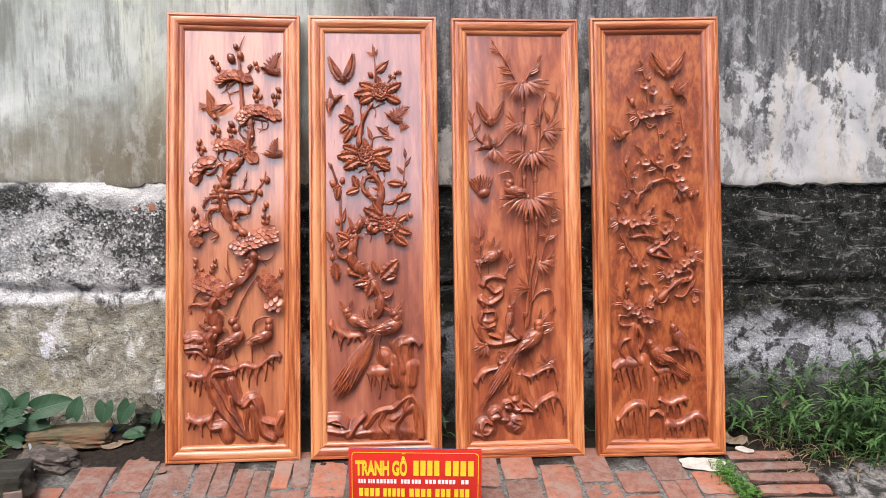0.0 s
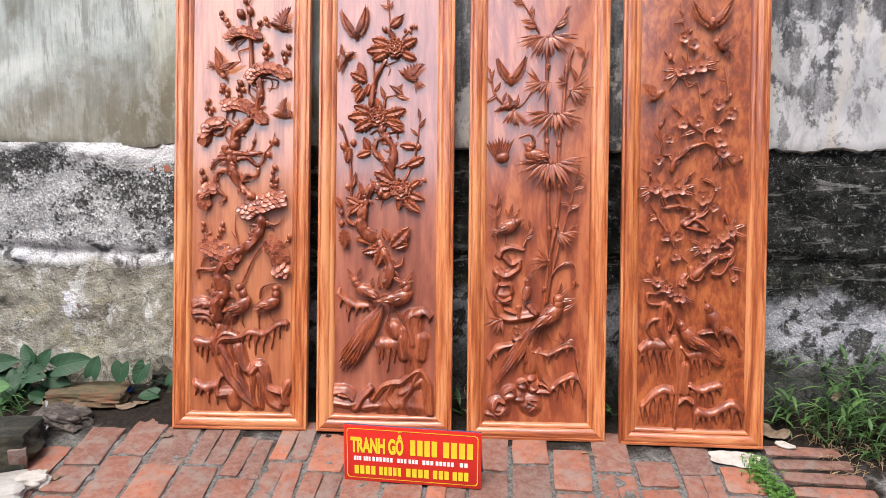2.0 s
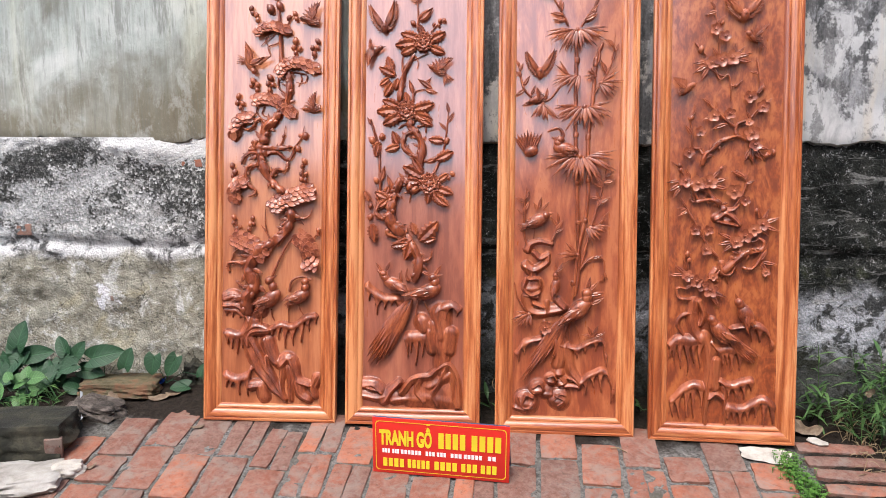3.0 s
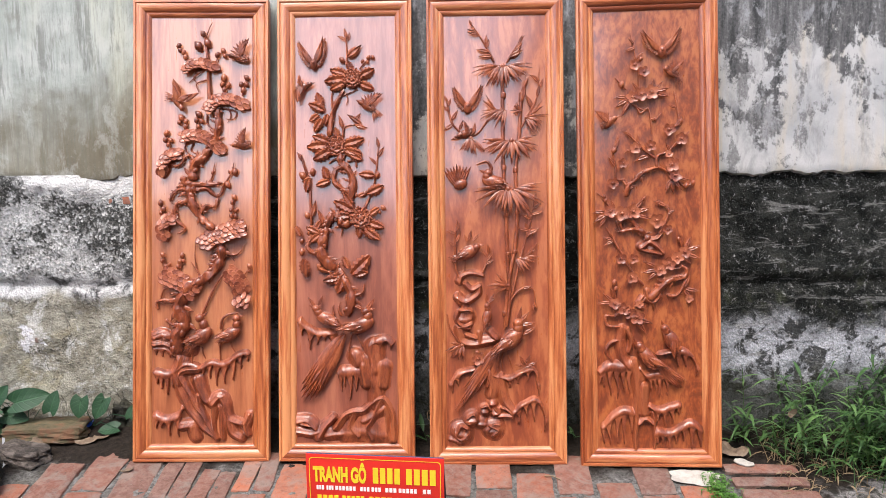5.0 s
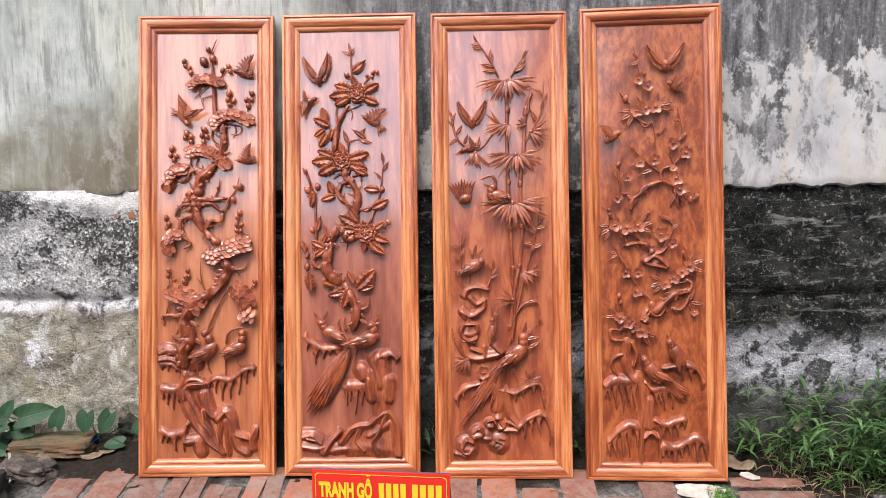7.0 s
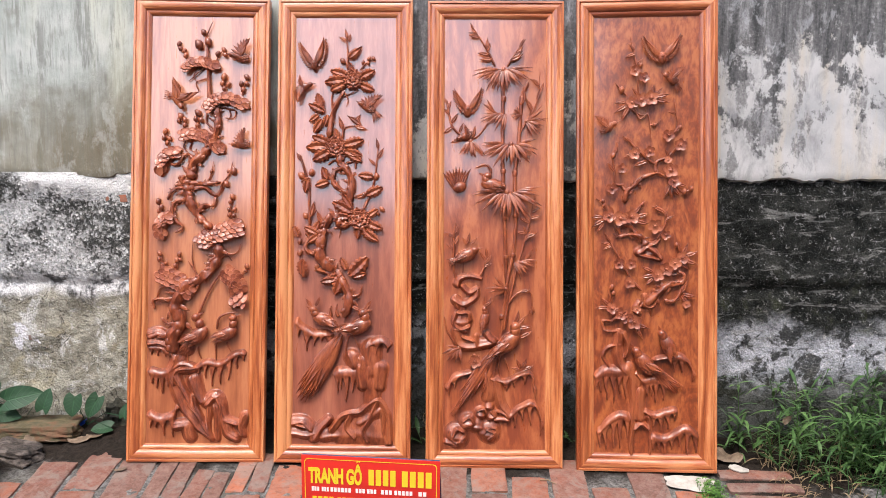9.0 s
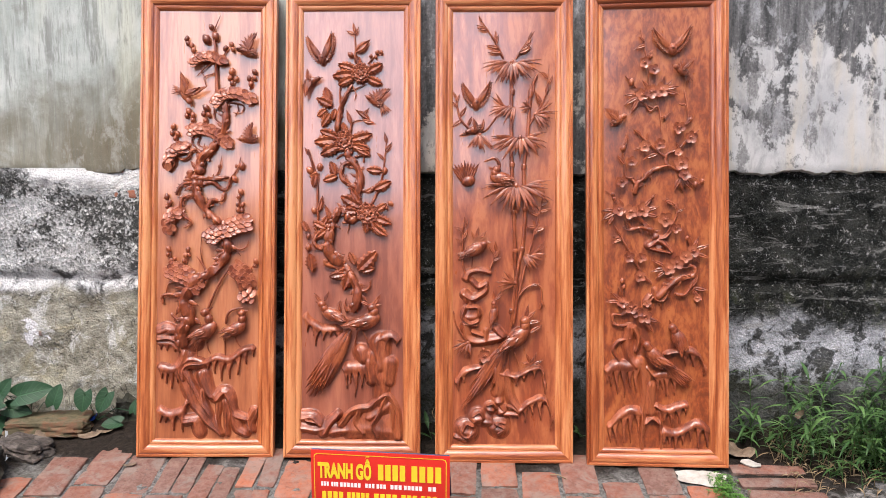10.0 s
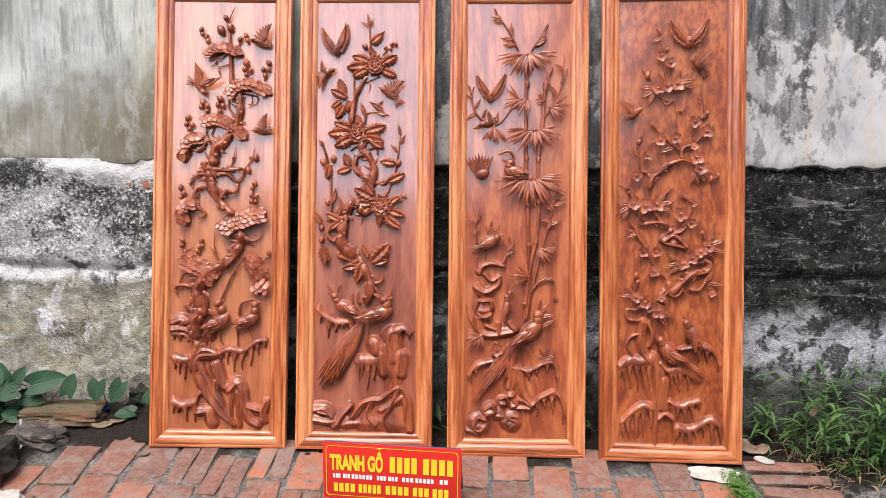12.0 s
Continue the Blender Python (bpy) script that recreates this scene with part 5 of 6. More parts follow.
relief(p, "rock", [
    ([(104, 635), (114, 655), (145, 662), (186, 656)], 13, 8, 20), ([(125, 627), (148, 607), (175, 617)], 10, 10, 20), ([(103, 578), (132, 567), (166, 587), (172, 606)], 16, 10, 22),
    ([(104, 587), (108, 560)], 10, 11, 19), ([(123, 510)], 32, 32, 20), ([(102, 532), (96, 500), (118, 480), (146, 488)], 8, 8, 27), ([(111, 536), (143, 533), (150, 508)], 8, 8, 26), ([(124, 552), (122, 476)], 14, 17, 15),
    ([(101, 477), (142, 476)], 10, 8, 22), ([(106, 465), (113, 433), (149, 417), (188, 428), (224, 436)], 17, 19, 22), ([(130, 452), (161, 436)], 10, 8, 27), ([(213, 459), (228, 440)], 14, 13, 26), ([(175, 452), (176, 420)], 10, 10, 26),
    ledge([(79, 279), (93, 306), (119, 318), (157, 326)], 17, 22, (79, 271, 34), (99, 286, 14)),
    ledge([(206, 317), (233, 301), (277, 295), (312, 316), (348, 328), (371, 304), (374, 277)], 13, 22, (276, 285, 26), (306, 297, 20), (340, 312, 28), (373, 277, 30)),
    ([(214, 317), (221, 270), (213, 238)], 27, 19, 22), ([(245, 301), (248, 254), (263, 214), (282, 187)], 17, 14, 19),
    ledge([(251, 191), (286, 179), (318, 206), (358, 222), (388, 198), (397, 151)], 13, 22, (282, 171, 20), (307, 179, 44), (334, 194, 34), (359, 202, 60), (395, 151, 46)),
    ([(216, 215)], 19, 19, 24), ([(190, 187)], 19, 19, 26), ([(227, 181)], 19, 19, 22), ([(145, 156)], 29, 29, 24), ([(177, 144)], 25, 25, 18), ([(218, 124)], 36, 36, 20), ([(207, 136), (238, 120), (218, 100)], 7, 7, 27),
    ([(107, 112)], 38, 38, 22), ([(94, 108), (108, 136), (131, 128)], 8, 8, 28), ([(111, 89), (131, 108)], 7, 7, 27), ([(75, 89), (99, 81)], 13, 13, 18), ([(239, 167), (278, 167)], 11, 8, 18), ([(128, 160), (150, 172), (164, 152)], 6, 6, 28), ([(134, 142), (156, 146)], 6, 5, 27), ([(200, 118), (216, 140), (240, 136)], 6, 5, 26), ([(84, 122), (96, 88), (124, 92)], 6, 6, 27), ([(180, 196), (200, 204), (212, 190)], 6, 6, 29), ([(226, 196), (236, 176), (218, 168)], 6, 5, 27)])

# ---- blossom branches ----
p = apricot
vbird(p, 286, 1411, 95, (225, 1480), (343, 1488))
bird(p, 318, 1339, 52, 150, [(40, -85, 52)], (290, 18, 40, 4))
stem(p, [(211, 1289), (200, 1392), (180, 1489)], 3.5, 1.2, 8)
leaves(p, (198, 1428, 40, 195), (195, 1440, 29, 130), (203, 1392, 29, 40))
for u, v, r in ((195, 1369, 19), (225, 1344, 19), (185, 1260, 21), (216, 1269, 24), (249, 1275, 25), (307, 1148, 21), (195, 1088, 20), (245, 1094, 19), (347, 1115, 21), (305, 1064, 14), (314, 1029, 25), (324, 990, 22), (154, 1037, 17), (118, 969, 19), (108, 873, 23), (148, 867, 26), (184, 871, 25), (264, 841, 25), (298, 809, 17),
                (141, 712, 19), (184, 711, 17), (179, 648, 20), (272, 673, 21), (301, 693, 23), (329, 714, 21), (355, 732, 21), (367, 575, 14), (119, 558, 20), (150, 542, 22), (169, 528, 21), (194, 512, 25), (202, 557, 14)):
    blossom(p, u, v, r, 17)
buds(p, (216, 1390, 8), (152, 1305, 11), (346, 1175, 9), (124, 1082, 10), (362, 956, 10), (385, 966, 9), (90, 925, 7), (93, 911, 7), (261, 1184, 6), (120, 630, 10), (125, 610, 8), (336, 775, 8), (363, 562, 7), (222, 914, 6))
stem(p, [(132, 1329), (151, 1305), (168, 1287)], 3, 3, 8)
leaves(p, (169, 1251, 49, 205), (175, 1243, 49, 235), (166, 1263, 40, 180), (263, 1280, 49, 5), (265, 1272, 48, -20), (251, 1288, 36, 70), (205, 1286, 32, 120), (261, 1284, 40, 40))
stem(p, [(185, 1239), (219, 1218), (241, 1224)], 3.5, 2.5, 8)
stem(p, [(196, 1242), (213, 1206), (239, 1221), (248, 1170), (249, 1134)], 3.5, 2, 8)
stem(p, [(246, 1186), (264, 1185), (283, 1204)], 3, 1.5, 7)
stem(p, [(325, 1278), (334, 1222), (336, 1171), (311, 1144)], 2.5, 3, 8)
leaves(p, (332, 1222, 29, 160), (334, 1159, 36, 60))
bird(p, 103, 1176, 55, 30, [(140, 55, 55)], None)
stem(p, [(164, 1145), (202, 1104), (240, 1068), (265, 1047), (264, 1018)], 3.5, 5, 9)
leaves(p, (183, 1128, 33, 140), (236, 1060, 49, 195), (202, 1108, 29, 80), (353, 1120, 32, 40), (182, 1085, 27, 200))
stem(p, [(162, 923), (170, 959), (194, 978), (220, 1005), (269, 1021)], 9, 6, 11, knots=0.4)
stem(p, [(165, 959), (153, 979)], 6, 3, 11)
stem(p, [(266, 1020), (269, 1057), (310, 1078), (345, 1120)], 6, 3, 10, knots=0.2)
stem(p, [(266, 1023), (286, 1015), (309, 999)], 5, 3, 9)
stem(p, [(214, 989), (217, 969)], 5, 1, 10)
leaves(p, (312, 979, 49, 240), (316, 979, 52, 270), (320, 979, 48, 300), (332, 986, 40, -20), (310, 1074, 32, 110))
stem(p, [(331, 979), (358, 954), (385, 966)], 3, 2, 8)
stem(p, [(161, 981), (131, 985), (129, 1031), (122, 1079), (134, 1118)], 5, 2, 9)
leaves(p, (127, 1027, 40, 120), (125, 1086, 36, 60), (132, 1102, 30, 80), (150, 1022, 27, 20))
leaves(p, (93, 861, 49, 205), (89, 873, 40, 180), (92, 849, 40, 230), (198, 871, 49, 10), (198, 859, 49, -20), (190, 879, 44, 45), (124, 884, 32, 110))
stem(p, [(109, 881), (90, 917), (63, 939)], 3, 2, 8)
stem(p, [(198, 887), (213, 906), (232, 926)], 3, 1.5, 8)
stem(p, [(127, 841), (141, 805), (131, 808), (123, 816)], 4, 2, 8, knots=0.3)
stem(p, [(154, 801), (143, 833), (170, 848), (213, 804)], 4, 9, 10, knots=0.4)
stem(p, [(139, 804), (182, 811), (216, 802), (237, 774)], 5, 12, 11, knots=0.5)
stem(p, [(267, 909), (295, 889), (303, 865), (290, 826), (270, 793)], 3, 4, 9)
leaves(p, (291, 889, 41, 150), (300, 863, 30, 20), (295, 877, 29, 60))
stem(p, [(94, 820), (130, 756), (178, 668), (219, 619)], 3, 5, 9)
leaves(p, (115, 776, 33, 160), (117, 772, 32, 200), (115, 784, 27, 120))
relief(p, "gnarled_knot", [([(210, 753), (237, 769), (267, 750), (283, 728)], 14, 7, 22), ([(215, 743), (246, 735), (277, 724)], 7, 6, 22), ([(235, 774), (262, 778), (278, 797)], 11, 5, 18), ([(250, 750)], 21, 21, 10)])
leaves(p, (261, 671, 49, 185), (257, 683, 44, 150), (261, 663, 40, 215), (362, 737, 49, 15), (362, 725, 49, -25), (355, 741, 46, 60), (347, 749, 40, 95), (350, 717, 36, -50))
stem(p, [(342, 686), (361, 674), (353, 649), (311, 639), (275, 613), (232, 571)], 4, 15, 12, "branch", 0.4)
stem(p, [(294, 588), (325, 584), (349, 615), (353, 646)], 6, 4, 11, knots=0.3)
stem(p, [(319, 674), (338, 676), (346, 690)], 3, 2, 9)
stem(p, [(287, 627), (286, 651)], 6, 2, 12)
leaves(p, (353, 615, 44, 60), (356, 607, 49, -15), (352, 603, 48, -60), (362, 591, 35, -80))
relief(p, "gnarled_knot", [([(229, 601), (234, 573), (257, 566), (271, 596), (260, 616)], 12, 8, 22), ([(251, 565), (251, 533)], 7, 3, 16), ([(216, 541), (197, 557), (209, 581)], 7, 10, 14)])
leaves(p, (107, 560, 44, 175), (111, 568, 41, 135), (200, 506, 49, -25), (198, 498, 52, -65), (115, 578, 35, 100), (134, 530, 32, 220))
stem(p, [(121, 546), (122, 590), (119, 634)], 3, 2, 8)
stem(p, [(142, 525), (118, 515), (89, 515), (97, 483), (141, 477)], 4, 5, 9, knots=0.3)
stem(p, [(228, 581), (208, 557), (185, 546)], 5, 3, 9)
bird(p, 309, 432, 89, 118, [(275, 18, 59)], None, (285, 473))
bird(p, 230, 374, 94, 130, [(330, -15, 83)], None, (201, 413))
for k in range(6):
    bm = bmesh.new()
    add_leaf(bm, 259, 351, 16 + (k % 2) * 1.6, 104 + 6 * (k % 3), 20, -52 + 4.4 * k, 0, 0.04, 0, 0, 8)
    part("tail_feather", bm, CARVED, p, smooth=60)
relief(p, "rock", [
    ([(146, 471), (140, 423), (147, 376), (166, 344)], 16, 19, 22), ([(162, 471), (174, 431), (167, 391)], 10, 7, 24), ([(144, 431), (109, 425), (93, 396), (108, 360)], 8, 6, 18),
    ledge([(266, 379), (307, 391), (353, 390), (382, 367), (390, 335)], 15, 24, (329, 371, 34), (356, 373, 40), (389, 335, 26)),
    ledge([(71, 328), (104, 344), (143, 344), (178, 352)], 21, 23, (72, 312, 36), (82, 312, 50), (103, 316, 84), (127, 319, 98), (147, 319, 66), (166, 320, 84)),
    ledge([(203, 332), (224, 312), (259, 316), (297, 308)], 18, 22, (239, 292, 38), (252, 296, 40), (268, 298, 70), (294, 300, 64)),
    ([(182, 352), (193, 296), (194, 217), (188, 138), (185, 57)], 19, 6, 20), ([(218, 273), (213, 233), (218, 185)], 17, 17, 22), ([(203, 312), (203, 249), (206, 185)], 19, 13, 14),
    ledge([(235, 205), (268, 189), (303, 203), (331, 213)], 16, 23, (258, 178, 30), (284, 182, 50), (308, 186, 46), (334, 205, 34)),
    ([(245, 185), (250, 138), (249, 59)], 10, 5, 18), ([(196, 150), (218, 166), (242, 146)], 10, 8, 20),
    ledge([(81, 138), (105, 169), (140, 189), (175, 185)], 18, 23, (79, 134, 66), (99, 142, 78), (126, 154, 88), (147, 158, 92), (172, 162, 60)),
    ledge([(257, 118), (294, 111), (333, 130), (372, 146), (401, 130)], 18, 23, (259, 110, 40), (276, 103, 36), (297, 103, 48), (322, 107, 34), (348, 113, 34), (373, 119, 66), (402, 119, 60))])



# ---- the foot of the wall: plants, stones and litter ----
def mottled(name, stops, scale, rough=0.8, bump=0.4, depth=0.004, kind="Object"):
    m, n, l, b = nodes_of(name)
    v = coords(n, l, kind=kind)
    f = noisy(n, l, v, scale, 7, 0.65, 0.4)
    c = ramp(n, stops)
    l.new(f, c.inputs[0])
    fine = noisy(n, l, v, scale * 8, 5, 0.7)
    l.new(mixed(n, l, maths(n, l, "MULTIPLY", fine, 0.5), c.outputs[0], [0.45 * k for k in stops[1][1]]), b.inputs["Base Color"])
    b.inputs["Roughness"].default_value = rough
    bumped(n, l, b, maths(n, l, "ADD", f, fine), bump, depth)
    return m


def leafy(name, low, high, rough=0.45, veins=False):
    m, n, l, b = nodes_of(name)
    g = n.new("ShaderNodeNewGeometry")
    v = coords(n, l)
    c = ramp(n, [(0.0, low), (1.0, high)])
    l.new(g.outputs["Random Per Island"], c.inputs[0])
    f = noisy(n, l, v, 45, 5)
    col = mixed(n, l, maths(n, l, "MULTIPLY", f, 0.6), c.outputs[0], [0.5 * k for k in low])
    height = f
    if veins:
        u, s = n.new("ShaderNodeUVMap"), n.new("ShaderNodeSeparateXYZ")
        l.new(u.outputs[0], s.inputs[0])
        off = maths(n, l, "ABSOLUTE", maths(n, l, "SUBTRACT", s.outputs[1], 0.5))
        comb = maths(n, l, "FRACT", maths(n, l, "SUBTRACT", maths(n, l, "MULTIPLY", s.outputs[0], 6.0), maths(n, l, "MULTIPLY", off, 3.6)))
        side = maths(n, l, "SUBTRACT", 1.0, band(n, l, maths(n, l, "ABSOLUTE", maths(n, l, "SUBTRACT", comb, 0.5)), 0.03, 0.13))
        rib = maths(n, l, "SUBTRACT", 1.0, band(n, l, off, 0.012, 0.04))
        vein = maths(n, l, "MAXIMUM", maths(n, l, "MULTIPLY", side, 0.55), rib)
        col = mixed(n, l, maths(n, l, "MULTIPLY", vein, 0.32), col, [min(1, 2.0 * k) for k in high])
        height = maths(n, l, "SUBTRACT", f, vein)
    l.new(col, b.inputs["Base Color"])
    b.inputs["Roughness"].default_value = rough
    b.inputs["Specular IOR Level"].default_value = 0.3
    bumped(n, l, b, height, 0.4, 0.003)
    return m


GREEN_DARK = leafy("dark_heart_leaf", (0.015, 0.050, 0.022), (0.028, 0.078, 0.032), 0.5, True)
GREEN_PALE = leafy("pale_herb_leaf", (0.042, 0.12, 0.034), (0.085, 0.19, 0.055), 0.5, True)
CLOVER = leafy("bright_clover_leaf", (0.06, 0.17, 0.025), (0.13, 0.28, 0.05), 0.55)
GRASS = leafy("weed_blade", (0.026, 0.075, 0.020), (0.115, 0.215, 0.060), 0.5)
STRAW = leafy("dry_straw", (0.20, 0.14, 0.075), (0.36, 0.27, 0.16), 0.7)
STONE = mottled("mossy_stone", [(0.38, (0.009, 0.009, 0.006)), (0.5, (0.026, 0.026, 0.015)), (0.64, (0.085, 0.075, 0.05))], 9, 0.9, 0.8, 0.01)
MOSSY = mottled("mossy_brick_slab", [(0.38, (0.06, 0.055, 0.022)), (0.5, (0.13, 0.105, 0.055)), (0.62, (0.20, 0.095, 0.05))], 14, 0.9, 0.7, 0.008)
BARK = mottled("rotten_bark", [(0.38, (0.03, 0.024, 0.018)), (0.5, (0.10, 0.08, 0.065)), (0.62, (0.22, 0.185, 0.155))], 26, 0.9, 0.9, 0.01)
CEMENT = mottled("pale_cement", [(0.35, (0.22, 0.20, 0.17)), (0.5, (0.37, 0.35, 0.31)), (0.66, (0.48, 0.46, 0.42))], 12, 0.85, 0.5, 0.005)
FLAKE = mottled("limewash_flake", [(0.35, (0.36, 0.33, 0.28)), (0.5, (0.50, 0.47, 0.41)), (0.66, (0.60, 0.57, 0.51))], 22, 0.8, 0.4, 0.003)
DRY = mottled("dry_leaf", [(0.35, (0.10, 0.065, 0.04)), (0.5, (0.20, 0.14, 0.09)), (0.66, (0.32, 0.25, 0.18))], 30, 0.75, 0.5, 0.003)
BLUE = painted("blue_plastic", (0.02, 0.09, 0.5), 0.35)
TIN = painted("grey_wire", (0.38, 0.40, 0.42), 0.45)


def lump(name, x, y, size, turn, material, label, category, seed, rough=0.16, corners=0.45, sink=0.01, tilt=(0, 0)):
    """A broken stone or lump: a rounded block roughened by noise, resting on the ground."""
    bm = bmesh.new()
    bmesh.ops.create_cube(bm, size=1.0)
    bmesh.ops.subdivide_edges(bm, edges=bm.edges[:], cuts=14, use_grid_fill=True)
    for v in bm.verts:
        d = v.co.normalized()
        p = v.co.lerp(d * 0.58, corners)
        n3 = fbm(d.x * 1.6 + seed, d.y * 1.6, d.z * 1.6, 4) * rough + 0.3 * rough * fbm(d.x * 4.5 + seed, d.y * 4.5, d.z * 4.5, 4)
        p = p + d * n3
        v.co = (p.x * size[0], p.y * size[1], (p.z + 0.5) * size[2])
    ob = part(name, bm, material, smooth=45)
    y += 0.02
    ob.matrix_world = pose(x, y, ground_z(x, y) - sink, tilt[0], tilt[1], turn)
    return tagged(ob, label, category)


boulder = lump("stone_block", -1.325, -0.475, (0.30, 0.22, 0.125), 12, STONE, "dark mossy broken stone block beside the brick paving", "stone", 2.0, 0.075, 0.26)
bm = bmesh.new()
box(bm, (-0.025, -0.012, -0.04), (0.03, 0.02, 0.035), 0.004)
chip = part("brick_chip", bm, BRICK, boulder, "broken orange brick end")
chip.matrix_basis = pose(0.115, -0.095, 0.045, 8, 0, 14)
lump("cement_lump", -1.26, -0.67, (0.30, 0.19, 0.055), 20, CEMENT, "pale broken cement lump at the edge of the bricks", "rubble", 5.0, 0.11, 0.5)
lump("cement_lump", -1.115, -0.60, (0.10, 0.075, 0.045), 30, FLAKE, "small bright white lump of broken plaster", "rubble", 8.0, 0.12, 0.5)
lump("brick_slab", -1.186, -0.089, (0.29, 0.15, 0.060), 9, MOSSY, "mossy old brick slab lying against the wall's foot", "brick", 3.0, 0.10, 0.24)
lump("rotten_stump", -1.202, -0.243, (0.19, 0.12, 0.060), -14, BARK, "dark rotten piece of wood with torn edges", "wood", 12.0, 0.15, 0.5, 0.012, (0, 8))
lump("stone", -0.933, 0.011, (0.085, 0.08, 0.085), 15, STONE, "small grey rough stone at the wall's foot", "stone", 15.0, 0.22, 0.4)
lump("stone", -1.383, -0.425, (0.12, 0.12, 0.07), 40, STONE, "dark damp stone among the herbs", "stone", 19.0, 0.22, 0.4)


def heart(bm, centre, size, angle, tip, slope, cup=0.12):
    """A heart-shaped leaf on its stalk: centre in the world, angle in the wall's plane, slope how far it leans to the viewer."""
    n = 16
    uv = bm.loops.layers.uv.verify()
    ca, sa = math.cos(radians(angle)), math.sin(radians(angle))
    cs, ss = math.cos(radians(slope)), -math.sin(radians(slope))
    rows = []
    for k in range(n + 1):
        s = k / n
        w = 0.78 * (s + 0.05) ** 0.42 * (1 - s) ** 0.8 * tip
        x = s - 0.42
        row = []
        for t in (-1, -0.5, 0, 0.5, 1):
            px, py = x - 0.2 * abs(t) * max(0.0, 1 - s / 0.4), w * t
            pz = cup * abs(t) * w * 2 - 0.18 * (s - 0.4) ** 2 + 0.02 * math.sin(9 * s) * abs(t)
            q = Vector((px * ca - py * sa, 0, px * sa + py * ca)) * size + Vector((0, -pz * size, 0))
            q = Vector((q.x, q.y * cs - q.z * ss, q.y * ss + q.z * cs))
            row.append(bm.verts.new(Vector(centre) + q))
        rows.append(row)
    for a, b in zip(rows, rows[1:]):
        for j in range(4):
            f = bm.faces.new((a[j], a[j + 1], b[j + 1], b[j]))
            for loop in f.loops:
                i = rows.index(a) if loop.vert in a else rows.index(b)
                loop[uv].uv = (i / n, rows[i].index(loop.vert) / 4)


def strand(bm, pts, r):
    """A thin round stalk through world points."""
    rings = []
    pts = [Vector(q) for q in pts]
    for k, q in enumerate(pts):
        d = (pts[min(k + 1, len(pts) - 1)] - pts[max(k - 1, 0)]).normalized()
        a = d.orthogonal().normalized()
        b = d.cross(a)
        rings.append([bm.verts.new(q + (a * math.cos(t) + b * math.sin(t)) * r * (1 - 0.4 * k / len(pts))) for t in (0, 2.1, 4.2)])
    for a, b in zip(rings, rings[1:]):
        for j in range(3):
            bm.faces.new((a[j], a[(j + 1) % 3], b[(j + 1) % 3], b[j]))


def creeper(name, items, material, label, root):
    """A low plant: each leaf a part with its stalk, rooted at one place."""
    plant = empty(name, pose(*root), label, "plant")
    inv = plant.matrix_world.inverted()
    for x, y, z, size, angle, tip, slope in items:
        bm = bmesh.new()
        heart(bm, (x, y, z), size, angle, tip, slope)
        ca, sa = math.cos(radians(angle)), math.sin(radians(angle))
        strand(bm, [(x - ca * size * 0.4, y, z - sa * size * 0.4), ((x + root[0]) / 2, y + 0.02, (z + root[2]) / 2 + 0.02), (root[0], root[1], root[2])], 0.0022)
        bm.transform(inv)
        part("leaf", bm, material, plant, smooth=80)
    return plant


Y = -0.06
creeper("heart_leaf_vine", [(-1.590, Y, 0.241, 0.105, 80, 1.0, 20), (-1.525, Y, 0.170, 0.115, 12, 0.85, 25), (-1.400, Y, 0.152, 0.085, 250, 1.15, 30), (-1.252, Y, 0.175, 0.135, 15, 0.85, 25), (-1.162, Y, 0.163, 0.08, 75, 1.0, 15), (-1.311, Y, 0.107, 0.10, 350, 0.9, 40), (-1.451, Y, 0.057, 0.08, 215, 1.0, 35), (-1.421, Y, 0.187 + 0.02, 0.075, 120, 1.0, 20), (-1.354, Y, 0.172 + 0.02, 0.07, 60, 1.0, 15), (-1.623, Y, 0.162 + 0.02, 0.08, 130, 1.0, 20)], GREEN_DARK,
        "low vine with dark green heart-shaped leaves at the wall's foot", (-1.28, -0.02, 0.06))
shade_rnd = random.Random(23)
creeper("heart_leaf_vine", [(shade_rnd.uniform(-1.72, -1.36), shade_rnd.uniform(-0.13, -0.07), shade_rnd.uniform(0.03, 0.17), shade_rnd.uniform(0.06, 0.10), shade_rnd.uniform(0, 360), 1.0, shade_rnd.uniform(15, 45)) for _ in range(22)], GREEN_DARK,
        "dense low tangle of dark green leaves over damp soil", (-1.5, -0.03, 0.06))
creeper("heart_leaf_vine", [(-1.060, Y, 0.147, 0.074, 265, 1.25, 15), (-0.984, Y, 0.145, 0.082, 245, 1.0, 15), (-0.956, Y, 0.061, 0.072, 190, 1.0, 50), (-0.869, Y, 0.127, 0.05, 80, 0.9, 20)], GREEN_DARK,
        "small vine with dark green heart-shaped leaves beside the panel", (-1.03, -0.02, 0.06))
creeper("pale_herb", [(x, -0.17 - 0.02 * (k % 3), z, 0.85 * s, a, 1.25, 40) for k, (x, z, s, a) in enumerate(((-1.524, 0.103, 0.075, 40), (-1.448, 0.120, 0.065, 10), (-1.600, 0.067, 0.085, 100), (-1.500, 0.133, 0.055, 100), (-1.568, 0.019, 0.055, 200), (-1.510, 0.028, 0.065, 300), (-1.501, -0.024, 0.085, 350), (-1.541, -0.032, 0.06, 220), (-1.443, -0.010, 0.07, 280), (-1.462, 0.068, 0.07, 20), (-1.563, 0.120, 0.05, 130), (-1.629, -0.017, 0.06, 180), (-1.527, 0.054, 0.04, 60)))], GREEN_PALE,
        "pale green broad-leaved herb growing from dark soil", (-1.37, -0.17, 0.0))


